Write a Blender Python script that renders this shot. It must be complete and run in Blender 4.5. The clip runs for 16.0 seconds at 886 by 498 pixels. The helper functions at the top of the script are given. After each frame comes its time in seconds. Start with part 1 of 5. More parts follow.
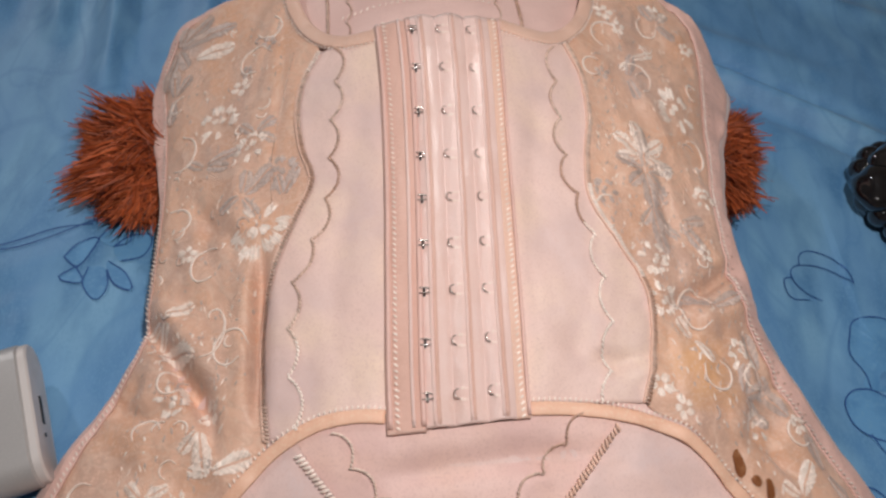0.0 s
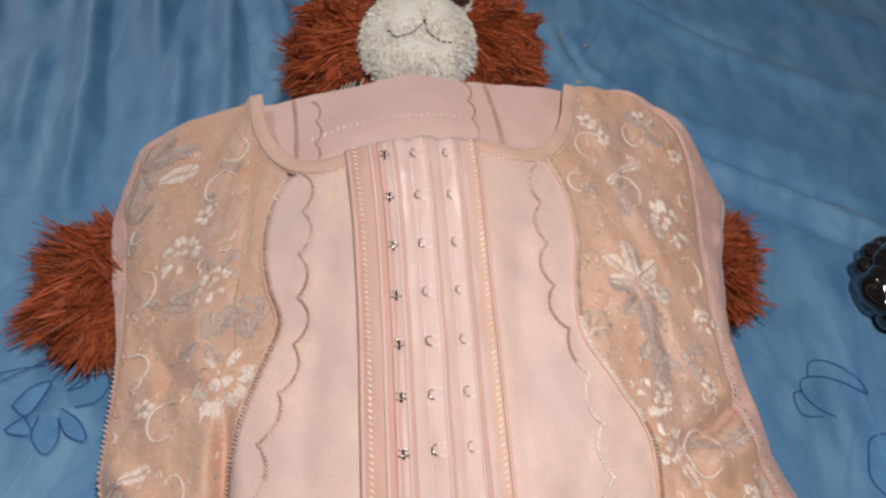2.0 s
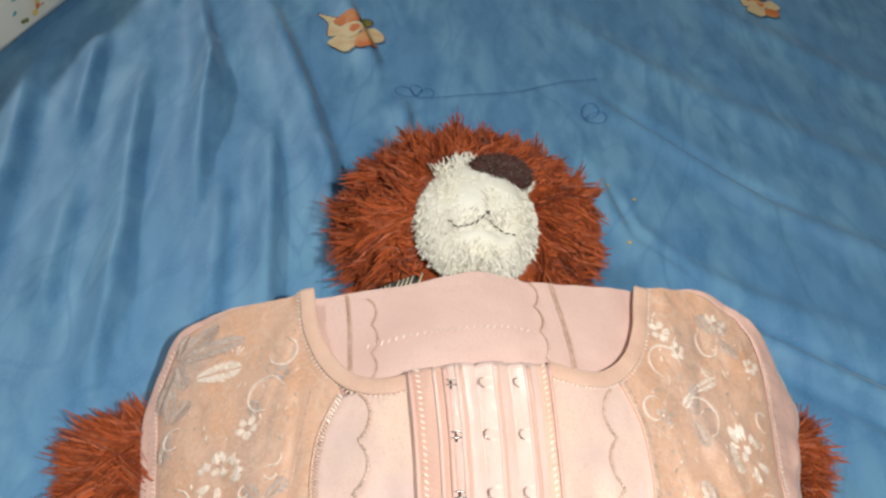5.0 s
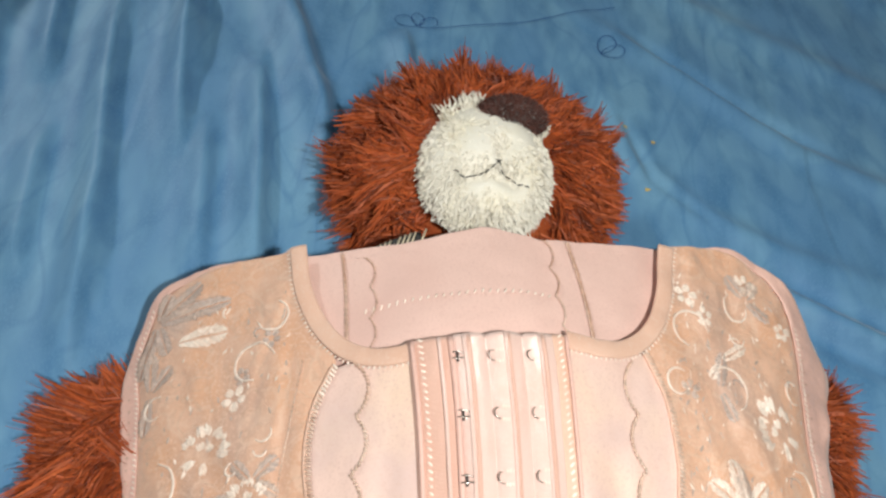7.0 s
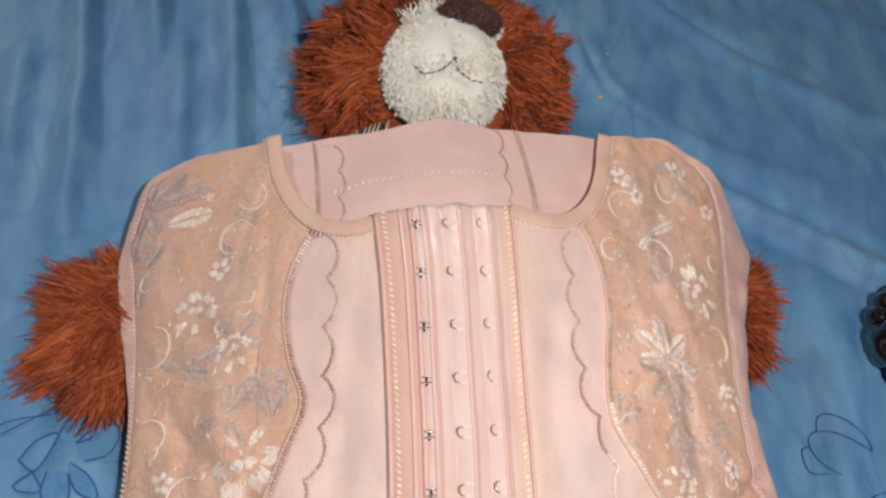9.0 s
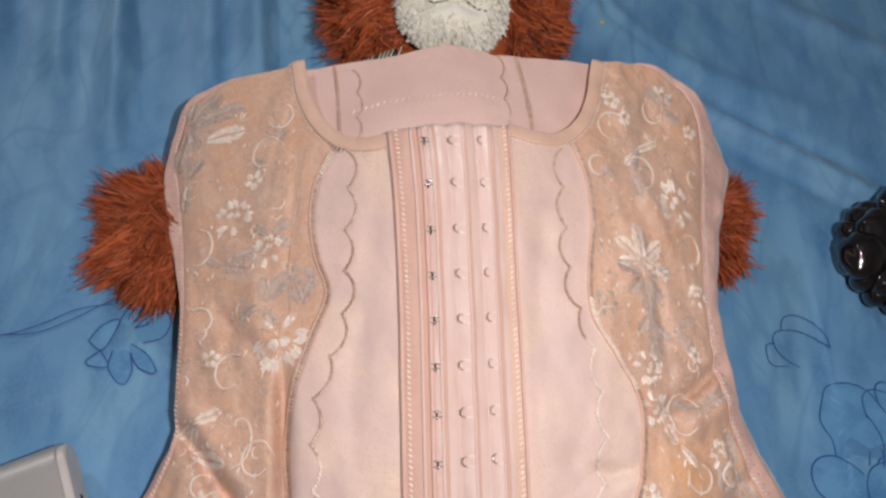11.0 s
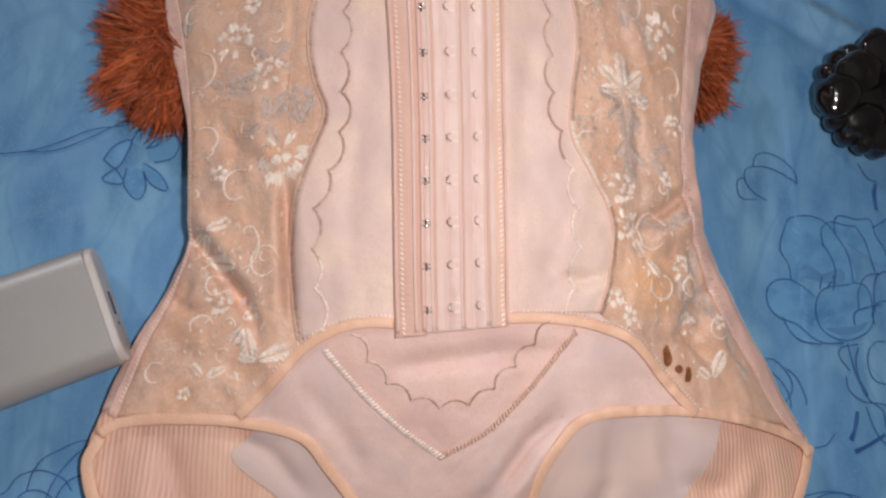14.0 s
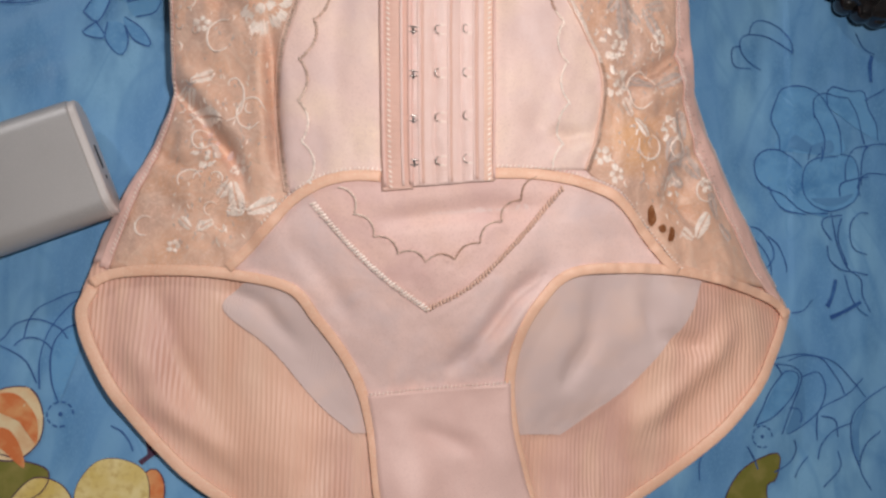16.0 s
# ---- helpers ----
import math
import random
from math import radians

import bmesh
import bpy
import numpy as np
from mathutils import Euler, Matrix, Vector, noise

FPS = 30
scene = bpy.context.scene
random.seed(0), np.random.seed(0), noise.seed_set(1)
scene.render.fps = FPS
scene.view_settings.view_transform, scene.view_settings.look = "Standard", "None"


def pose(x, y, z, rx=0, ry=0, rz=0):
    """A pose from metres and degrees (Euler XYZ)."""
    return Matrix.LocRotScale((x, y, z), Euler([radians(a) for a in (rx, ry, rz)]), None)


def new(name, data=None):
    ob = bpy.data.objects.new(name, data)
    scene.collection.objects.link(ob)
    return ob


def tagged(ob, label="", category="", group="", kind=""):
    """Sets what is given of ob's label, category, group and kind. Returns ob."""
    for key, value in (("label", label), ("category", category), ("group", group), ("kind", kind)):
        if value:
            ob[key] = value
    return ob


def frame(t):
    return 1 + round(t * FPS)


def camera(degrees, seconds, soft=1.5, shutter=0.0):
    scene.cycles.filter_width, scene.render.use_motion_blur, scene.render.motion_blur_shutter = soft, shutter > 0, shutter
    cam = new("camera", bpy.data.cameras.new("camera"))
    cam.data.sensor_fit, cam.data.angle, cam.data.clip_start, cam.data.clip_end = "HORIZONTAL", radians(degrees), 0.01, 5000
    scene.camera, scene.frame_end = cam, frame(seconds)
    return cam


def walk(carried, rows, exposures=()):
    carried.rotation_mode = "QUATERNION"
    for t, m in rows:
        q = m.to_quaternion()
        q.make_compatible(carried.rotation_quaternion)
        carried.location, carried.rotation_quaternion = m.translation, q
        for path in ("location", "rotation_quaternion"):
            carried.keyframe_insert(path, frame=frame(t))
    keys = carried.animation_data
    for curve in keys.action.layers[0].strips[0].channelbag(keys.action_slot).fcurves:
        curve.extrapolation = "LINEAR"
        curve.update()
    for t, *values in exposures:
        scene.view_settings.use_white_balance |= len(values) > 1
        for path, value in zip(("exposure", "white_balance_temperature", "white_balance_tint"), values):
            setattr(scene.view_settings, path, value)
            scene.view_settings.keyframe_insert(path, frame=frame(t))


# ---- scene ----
cam = camera(64.5, 16.0, soft=2.6)
METRES, EYE, TILT, LEAN, TURN = 0.38, 0.322, -58.5, -6.5, 0.0
ROWS = [
    (0.0, 0.0, 0.0, 0.0, 0.0, 0.0, -0.0),
    (0.5, 0.0045, 0.0325, 0.0268, 0.1, 0.25, 0.71),
    (1.0, 0.0118, 0.0527, 0.0523, -0.1, 1.22, 1.52),
    (1.5, 0.0166, 0.0664, 0.0794, -0.56, 2.38, 1.97),
    (2.0, 0.0164, 0.0638, 0.1049, -0.53, 3.91, 1.83),
    (2.5, 0.0085, 0.0599, 0.1282, -0.44, 5.13, 1.71),
    (3.0, -0.0019, 0.0502, 0.1638, -0.99, 7.22, 1.45),
    (3.5, -0.0224, 0.0317, 0.1986, -0.7, 9.21, 0.77),
    (4.0, -0.0387, 0.0329, 0.2401, -1.19, 9.66, 0.04),
    (6.5, -0.0728, 0.2057, 0.3627, -0.88, 3.05, -1.07),
    (7.0, -0.0679, 0.1903, 0.347, -1.18, 2.23, -1.06),
    (7.5, -0.0655, 0.1698, 0.3287, -0.77, 1.05, -1.12),
    (8.0, -0.0577, 0.1496, 0.3119, -0.95, 0.09, -1.01),
    (8.5, -0.0512, 0.1134, 0.2897, -1.31, -0.6, -0.74),
    (9.0, -0.0445, 0.095, 0.2751, -2.67, -2.34, -0.41),
    (9.5, -0.0446, 0.0626, 0.2598, -1.87, -3.57, -0.62),
    (12.0, -0.0275, -0.0539, 0.2752, -1.14, -12.38, -0.85),
    (12.5, -0.0235, -0.063, 0.2611, -1.39, -14.0, -0.96),
    (13.0, -0.0243, -0.0791, 0.2439, -1.45, -16.12, -1.4),
    (13.5, -0.0233, -0.0994, 0.2301, -1.58, -17.68, -1.49),
    (14.0, -0.0229, -0.1114, 0.2204, -1.1, -19.08, -1.68),
    (14.5, -0.0215, -0.1171, 0.2077, -1.52, -20.95, -2.04),
    (15.0, -0.0149, -0.1312, 0.1877, -1.47, -22.99, -2.18),
    (15.5, -0.0124, -0.1445, 0.1698, -1.44, -24.52, -2.38),
    (16.0, -0.0094, -0.1465, 0.1466, -1.21, -25.91, -2.35),
]
walk(cam, [(t, pose(0, 0, EYE, TILT, LEAN, TURN) @ pose(METRES * x, METRES * y, METRES * z, 90 + pitch, roll, yaw)) for t, x, y, z, yaw, pitch, roll in ROWS],
     [(0.0, -0.18, 6500, 10), (2.0, -0.18, 6500, 10), (3.0, -0.08, 6500, 9), (4.0, 0.25, 6500, 2), (6.5, 0.46, 6550, 1), (7.0, 0.40, 6550, 1), (8.5, 0.07, 6500, 7), (9.5, -0.06, 6500, 10), (12.5, -0.12, 6500, 10), (16.0, -0.10, 6500, 10)])

# ---- light ----
world = bpy.data.worlds.new("room_air")
world.use_nodes = True
world.node_tree.nodes["Background"].inputs[0].default_value = (0.9, 0.95, 1.0, 1)
world.node_tree.nodes["Background"].inputs[1].default_value = 0.05
scene.world = world


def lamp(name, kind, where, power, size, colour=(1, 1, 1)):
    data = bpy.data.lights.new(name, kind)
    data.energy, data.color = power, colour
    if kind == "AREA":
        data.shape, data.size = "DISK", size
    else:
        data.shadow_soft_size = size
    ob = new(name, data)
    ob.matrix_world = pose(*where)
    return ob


LAMP_TURN = tuple(math.degrees(a) for a in Vector((-1.35, 1.25, 1.15)).to_track_quat("Z", "Y").to_euler())
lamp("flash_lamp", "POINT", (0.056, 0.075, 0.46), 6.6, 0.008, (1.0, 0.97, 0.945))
lamp("room_lamp", "AREA", (-1.35, 1.65, 1.20, *LAMP_TURN), 11.5, 0.16, (0.97, 0.98, 1.0))


# ---- materials ----
def shade(name, base, rough=0.6, metal=0.0, spec=0.5, sheen=0.0, vary=None, vary_scale=30.0, grain=None, grain_scale=900.0,
          bump=0.0, bump_scale=900.0, weave=0.0, weave_scale=1500.0, wave_axis="X", big=None, big_scale=6.0, coat=0.0, island=0.0, stretch=(1, 1, 1), vine=None, vine_scale=70.0, vine_most=0.5, tone_spots=()):
    """A node material: base colour, a stain tone at one scale, a grain tone at a finer one, and relief."""
    m = bpy.data.materials.new(name)
    m.use_nodes = True
    nt = m.node_tree
    n, link = nt.nodes, nt.links.new
    bsdf = n["Principled BSDF"]
    bsdf.inputs["Roughness"].default_value = rough
    bsdf.inputs["Metallic"].default_value = metal
    bsdf.inputs["Specular IOR Level"].default_value = spec
    bsdf.inputs["Sheen Weight"].default_value = sheen
    bsdf.inputs["Sheen Roughness"].default_value = 0.4
    bsdf.inputs["Coat Weight"].default_value = coat
    tc = n.new("ShaderNodeTexCoord")
    mp = n.new("ShaderNodeMapping")
    mp.inputs["Scale"].default_value = stretch
    link(tc.outputs["Object"], mp.inputs["Vector"])
    rgb = n.new("ShaderNodeRGB")
    rgb.outputs[0].default_value = (*base, 1)
    out = rgb.outputs[0]

    def mix(tone, scale, lo, hi, detail=4.0, source=None):
        nonlocal out
        tx = n.new("ShaderNodeTexNoise")
        tx.inputs["Scale"].default_value = scale
        tx.inputs["Detail"].default_value = detail
        link(mp.outputs[0], tx.inputs["Vector"])
        rp = n.new("ShaderNodeMapRange")
        rp.inputs["From Min"].default_value, rp.inputs["From Max"].default_value = lo, hi
        link(tx.outputs["Fac"], rp.inputs["Value"])
        mx = n.new("ShaderNodeMix")
        mx.data_type = "RGBA"
        link(rp.outputs[0], mx.inputs["Factor"])
        link(out, mx.inputs["A"])
        mx.inputs["B"].default_value = (*tone, 1)
        out = mx.outputs["Result"]

    if big:
        mix(big, big_scale, 0.42, 0.62, 3.0)
    if vary:
        mix(vary, vary_scale, 0.45, 0.75)
    if vine:
        for k, (scale, tone) in enumerate(((vine_scale, vine[0]), (vine_scale * 1.7, vine[1]))):
            tx = n.new("ShaderNodeTexNoise")
            tx.inputs["Scale"].default_value, tx.inputs["Detail"].default_value, tx.inputs["Distortion"].default_value = scale, 1.5, 1.2
            link(mp.outputs[0], tx.inputs["Vector"])
            off = n.new("ShaderNodeMath")
            off.operation = "SUBTRACT"
            link(tx.outputs["Fac"], off.inputs[0])
            off.inputs[1].default_value = 0.5 + 0.03 * k
            mag = n.new("ShaderNodeMath")
            mag.operation = "ABSOLUTE"
            link(off.outputs[0], mag.inputs[0])
            rp = n.new("ShaderNodeMapRange")
            rp.inputs["From Min"].default_value, rp.inputs["From Max"].default_value = 0.030, 0.008
            rp.inputs["To Min"].default_value, rp.inputs["To Max"].default_value = 0.0, vine_most
            link(mag.outputs[0], rp.inputs["Value"])
            mx = n.new("ShaderNodeMix")
            mx.data_type = "RGBA"
            link(rp.outputs[0], mx.inputs["Factor"])
            link(out, mx.inputs["A"])
            mx.inputs["B"].default_value = (*tone, 1)
            out = mx.outputs["Result"]
    for tone, centre, radius in tone_spots:
        far = n.new("ShaderNodeVectorMath")
        far.operation = "DISTANCE"
        link(tc.outputs["Object"], far.inputs[0])
        far.inputs[1].default_value = centre
        ragged = n.new("ShaderNodeTexNoise")
        ragged.inputs["Scale"].default_value = 90.0
        link(tc.outputs["Object"], ragged.inputs["Vector"])
        add = n.new("ShaderNodeMath")
        add.operation = "MULTIPLY_ADD"
        link(ragged.outputs["Fac"], add.inputs[0])
        add.inputs[1].default_value = radius
        link(far.outputs["Value"], add.inputs[2])
        rp = n.new("ShaderNodeMapRange")
        rp.inputs["From Min"].default_value, rp.inputs["From Max"].default_value = radius * 1.5, radius * 0.7
        rp.inputs["To Max"].default_value = 0.75
        link(add.outputs[0], rp.inputs["Value"])
        mx = n.new("ShaderNodeMix")
        mx.data_type = "RGBA"
        link(rp.outputs[0], mx.inputs["Factor"])
        link(out, mx.inputs["A"])
        mx.inputs["B"].default_value = (*tone, 1)
        out = mx.outputs["Result"]
    if grain:
        mix(grain, grain_scale, 0.5, 0.8, 2.0)
    if island:
        geo = n.new("ShaderNodeNewGeometry")
        hs = n.new("ShaderNodeHueSaturation")
        rp = n.new("ShaderNodeMapRange")
        rp.inputs["To Min"].default_value, rp.inputs["To Max"].default_value = 1 - island, 1 + island
        link(geo.outputs["Random Per Island"], rp.inputs["Value"])
        link(rp.outputs[0], hs.inputs["Value"])
        link(out, hs.inputs["Color"])
        out = hs.outputs[0]
    link(out, bsdf.inputs["Base Color"])
    height = None
    if weave:
        wv = n.new("ShaderNodeTexWave")
        wv.bands_direction = wave_axis
        wv.inputs["Scale"].default_value = weave_scale / 6.283 * 2
        wv.inputs["Distortion"].default_value = 2.5 if weave_scale < 1000 else 0.6
        link(mp.outputs[0], wv.inputs["Vector"])
        bp = n.new("ShaderNodeBump")
        bp.inputs["Strength"].default_value, bp.inputs["Distance"].default_value = weave, 0.0006
        link(wv.outputs["Fac"], bp.inputs["Height"])
        height = bp
    if bump:
        tx = n.new("ShaderNodeTexNoise")
        tx.inputs["Scale"].default_value, tx.inputs["Detail"].default_value = bump_scale, 3.0
        link(mp.outputs[0], tx.inputs["Vector"])
        bp = n.new("ShaderNodeBump")
        bp.inputs["Strength"].default_value, bp.inputs["Distance"].default_value = bump, 0.0012
        link(tx.outputs["Fac"], bp.inputs["Height"])
        if height:
            link(height.outputs[0], bp.inputs["Normal"])
        height = bp
    if height:
        link(height.outputs[0], bsdf.inputs["Normal"])
    return m


M_SHEET = shade("blue_cotton", (0.122, 0.285, 0.515), 0.58, sheen=0.15, big=(0.185, 0.38, 0.585), big_scale=13.0, vary=(0.075, 0.21, 0.41), vary_scale=34.0,
                grain=(0.14, 0.32, 0.53), grain_scale=700.0, bump=0.16, bump_scale=80.0, stretch=(1.7, 0.7, 1), vine=((0.060, 0.19, 0.41), (0.075, 0.225, 0.45)), vine_scale=7.0, vine_most=0.30)
M_LINE = shade("blue_print_line", (0.018, 0.075, 0.25), 0.7, vary=(0.04, 0.14, 0.35), vary_scale=90.0)
M_LINE2 = shade("blue_print_shade", (0.080, 0.215, 0.42), 0.7, vary=(0.105, 0.26, 0.47), vary_scale=120.0)
M_WASH = shade("pale_blue_print", (0.120, 0.305, 0.545), 0.5, vary=(0.060, 0.195, 0.41), vary_scale=60.0, grain=(0.14, 0.32, 0.53), grain_scale=500.0)
M_PLUM = shade("plum_print", (0.06, 0.02, 0.05), 0.7, vary=(0.1, 0.03, 0.07), vary_scale=200.0)
M_YELLOW = shade("yellow_print", (0.62, 0.45, 0.13), 0.7, vary=(0.75, 0.62, 0.32), vary_scale=60.0, grain=(0.5, 0.33, 0.1), grain_scale=300.0)
M_ORANGE = shade("orange_print", (0.60, 0.16, 0.045), 0.7, vary=(0.72, 0.42, 0.18), vary_scale=80.0)
M_CREAM = shade("cream_print", (0.72, 0.55, 0.33), 0.7, vary=(0.65, 0.36, 0.18), vary_scale=90.0)
M_LEAF = shade("olive_print", (0.16, 0.15, 0.02), 0.7, vary=(0.27, 0.22, 0.06), vary_scale=70.0)
M_MESH = shade("pink_mesh", (0.80, 0.565, 0.500), 0.55, sheen=0.25, big=(0.70, 0.505, 0.470), big_scale=20.0, vary=(0.84, 0.615, 0.490), vary_scale=30.0, grain=(0.68, 0.46, 0.41), grain_scale=1100.0,
               weave=0.12, weave_scale=2600.0, wave_axis="DIAGONAL", bump=0.7, bump_scale=55.0)
M_VEE = shade("pink_double_mesh", (0.78, 0.52, 0.465), 0.6, sheen=0.25, big=(0.70, 0.45, 0.41), big_scale=30.0, vary=(0.78, 0.51, 0.43), vary_scale=45.0, grain=(0.64, 0.40, 0.355), grain_scale=1100.0, bump=0.7, bump_scale=60.0)
M_LOWER = shade("pale_sheer_mesh", (0.79, 0.555, 0.505), 0.6, sheen=0.25, big=(0.68, 0.500, 0.475), big_scale=28.0, vary=(0.77, 0.52, 0.455), vary_scale=45.0, grain=(0.66, 0.45, 0.41), grain_scale=1100.0, bump=0.7, bump_scale=60.0)
M_INNER = shade("pink_lining", (0.77, 0.52, 0.465), 0.6, sheen=0.25, vary=(0.70, 0.455, 0.405), vary_scale=25.0, grain=(0.66, 0.42, 0.38), grain_scale=1300.0,
                weave=0.08, weave_scale=2200.0, bump=0.4, bump_scale=50.0)
M_RIB = shade("ribbed_pink", (0.77, 0.445, 0.325), 0.5, sheen=0.2, big=(0.69, 0.40, 0.325), big_scale=24.0, vary=(0.82, 0.52, 0.39), vary_scale=50.0, weave=0.42, weave_scale=380.0, bump=1.0, bump_scale=50.0, stretch=(1, 0.25, 1))
M_SHEER = shade("grey_sheer", (0.66, 0.495, 0.465), 0.55, sheen=0.2, vary=(0.74, 0.52, 0.45), vary_scale=35.0, weave=0.3, weave_scale=2400.0, bump=0.4, bump_scale=40.0)
# tan lace with one orange discolouration, then browner and greyer spots at set places
M_LACE = shade("tan_lace", (0.78, 0.468, 0.335), 0.45, sheen=0.3, big=(0.63, 0.390, 0.300), big_scale=24.0, vary=(0.72, 0.385, 0.240), vary_scale=42.0, grain=(0.80, 0.54, 0.41),
               grain_scale=750.0, bump=0.35, bump_scale=330.0, weave=0.3, weave_scale=2400.0, wave_axis="DIAGONAL", vine=((0.83, 0.60, 0.48), (0.58, 0.38, 0.29)), vine_scale=44.0, vine_most=0.34,
               tone_spots=(((0.76, 0.40, 0.19), (0.142, 0.113, 0.055), 0.022), ((0.55, 0.35, 0.26), (0.176, 0.112, 0.045), 0.017), ((0.55, 0.33, 0.24), (-0.078, 0.170, 0.055), 0.013),
                       ((0.62, 0.31, 0.19), (-0.092, 0.112, 0.040), 0.012), ((0.58, 0.42, 0.37), (-0.108, 0.290, 0.045), 0.016), ((0.60, 0.43, 0.37), (0.128, 0.262, 0.065), 0.014)))
M_TRIM = shade("peach_binding", (0.83, 0.49, 0.345), 0.5, sheen=0.3, vary=(0.79, 0.44, 0.30), vary_scale=60.0, grain=(0.86, 0.60, 0.45), grain_scale=900.0, weave=0.15, weave_scale=1800.0)
M_NECK = shade("neck_binding", (0.77, 0.49, 0.38), 0.5, sheen=0.3, vary=(0.73, 0.44, 0.33), vary_scale=40.0, grain=(0.78, 0.55, 0.46), grain_scale=1000.0, weave=0.3, weave_scale=1700.0)
M_EDGE = shade("pink_edging", (0.76, 0.48, 0.415), 0.5, sheen=0.3, vary=(0.70, 0.43, 0.37), vary_scale=60.0, grain=(0.66, 0.42, 0.38), grain_scale=800.0, bump=0.4, bump_scale=300.0)
M_SATIN = shade("pink_satin", (0.84, 0.60, 0.545), 0.30, spec=0.65, sheen=0.2, vary=(0.80, 0.54, 0.47), vary_scale=50.0, grain=(0.86, 0.64, 0.58), grain_scale=1200.0, weave=0.3, weave_scale=2600.0, wave_axis="Y", bump=0.25, bump_scale=120.0)
M_FACING = shade("rose_facing", (0.72, 0.44, 0.36), 0.38, sheen=0.3, vary=(0.68, 0.41, 0.33), vary_scale=40.0, grain=(0.76, 0.49, 0.41), grain_scale=1200.0, weave=0.3, weave_scale=2400.0, wave_axis="Y")
# Brown silk; the pale second tone paints in where the thread shines.
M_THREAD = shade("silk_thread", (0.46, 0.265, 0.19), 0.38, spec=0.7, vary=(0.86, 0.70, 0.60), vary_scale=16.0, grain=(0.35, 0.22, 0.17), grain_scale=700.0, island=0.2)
# Pale stitching, also standing in for the shine on the silk seams.
M_PALE = shade("pale_and_glint_thread", (0.88, 0.74, 0.66), 0.35, spec=0.7, vary=(0.78, 0.60, 0.51), vary_scale=80.0, island=0.15)
M_SILK = shade("cream_lace_thread", (0.86, 0.70, 0.61), 0.33, spec=0.8, sheen=0.3, vary=(0.74, 0.53, 0.43), vary_scale=70.0, grain=(0.90, 0.80, 0.72), grain_scale=800.0, bump=0.8, bump_scale=500.0, island=0.12)
M_GREY = shade("grey_lace_thread", (0.53, 0.395, 0.345), 0.36, spec=0.7, sheen=0.3, vary=(0.60, 0.43, 0.35), vary_scale=60.0, grain=(0.42, 0.35, 0.34), grain_scale=800.0, bump=0.8, bump_scale=500.0, island=0.12)
M_STAIN = shade("brown_mark", (0.22, 0.07, 0.02), 0.7, vary=(0.36, 0.16, 0.07), vary_scale=200.0)
M_METAL = shade("steel_wire", (0.62, 0.58, 0.55), 0.25, metal=1.0, vary=(0.5, 0.46, 0.43), vary_scale=300.0)
M_DARK = shade("dark_slot", (0.02, 0.018, 0.018), 0.5)
M_FUR = shade("rust_fur", (0.42, 0.085, 0.024), 0.55, spec=0.3, sheen=0.1, vary=(0.20, 0.032, 0.010), vary_scale=55.0, grain=(0.50, 0.125, 0.040), grain_scale=350.0, island=0.35)
M_PLUSH = shade("cream_plush", (0.84, 0.79, 0.71), 0.75, sheen=0.2, vary=(0.80, 0.74, 0.62), vary_scale=60.0, grain=(0.86, 0.82, 0.75), grain_scale=600.0, bump=0.3, bump_scale=420.0, island=0.02)
M_NOSE = shade("dark_brown_plush", (0.075, 0.022, 0.016), 0.8, sheen=0.3, vary=(0.12, 0.04, 0.03), vary_scale=200.0, bump=0.6, bump_scale=500.0)
M_STITCH = shade("black_thread", (0.06, 0.05, 0.045), 0.6)
M_ALU = shade("silver_aluminium", (0.46, 0.435, 0.43), 0.46, metal=0.30, vary=(0.42, 0.395, 0.39), vary_scale=20.0, grain=(0.50, 0.475, 0.465), grain_scale=1500.0, bump=0.06, bump_scale=2500.0)
M_CAP = shade("grey_end_cap", (0.66, 0.60, 0.58), 0.5, metal=0.1, vary=(0.54, 0.48, 0.46), vary_scale=60.0)
M_JET = shade("black_gloss", (0.006, 0.005, 0.006), 0.06, spec=0.6, coat=0.6, vary=(0.012, 0.01, 0.011), vary_scale=100.0)
M_PILLOW = shade("white_cotton", (0.68, 0.66, 0.61), 0.75, sheen=0.1, vary=(0.62, 0.60, 0.55), vary_scale=20.0, grain=(0.66, 0.64, 0.58), grain_scale=800.0, bump=0.3, bump_scale=60.0)
M_TEAL = shade("teal_print", (0.05, 0.28, 0.34), 0.7, vary=(0.1, 0.4, 0.42), vary_scale=100.0)
M_RIBBON_D = shade("black_ribbon", (0.012, 0.011, 0.012), 0.5, vary=(0.03, 0.025, 0.022), vary_scale=200.0)
M_RIBBON_C = shade("cream_ribbon", (0.66, 0.56, 0.42), 0.5, vary=(0.56, 0.46, 0.33), vary_scale=200.0)
M_WALL = shade("wall_paint", (0.62, 0.58, 0.52), 0.8, vary=(0.56, 0.52, 0.47), vary_scale=3.0, bump=0.2, bump_scale=60.0)
M_FLOOR = shade("floor_tile", (0.42, 0.36, 0.30), 0.4, vary=(0.36, 0.3, 0.25), vary_scale=4.0, bump=0.1, bump_scale=40.0)
M_MATTRESS = shade("mattress_ticking", (0.55, 0.53, 0.5), 0.8, vary=(0.5, 0.47, 0.44), vary_scale=10.0, bump=0.3, bump_scale=80.0)


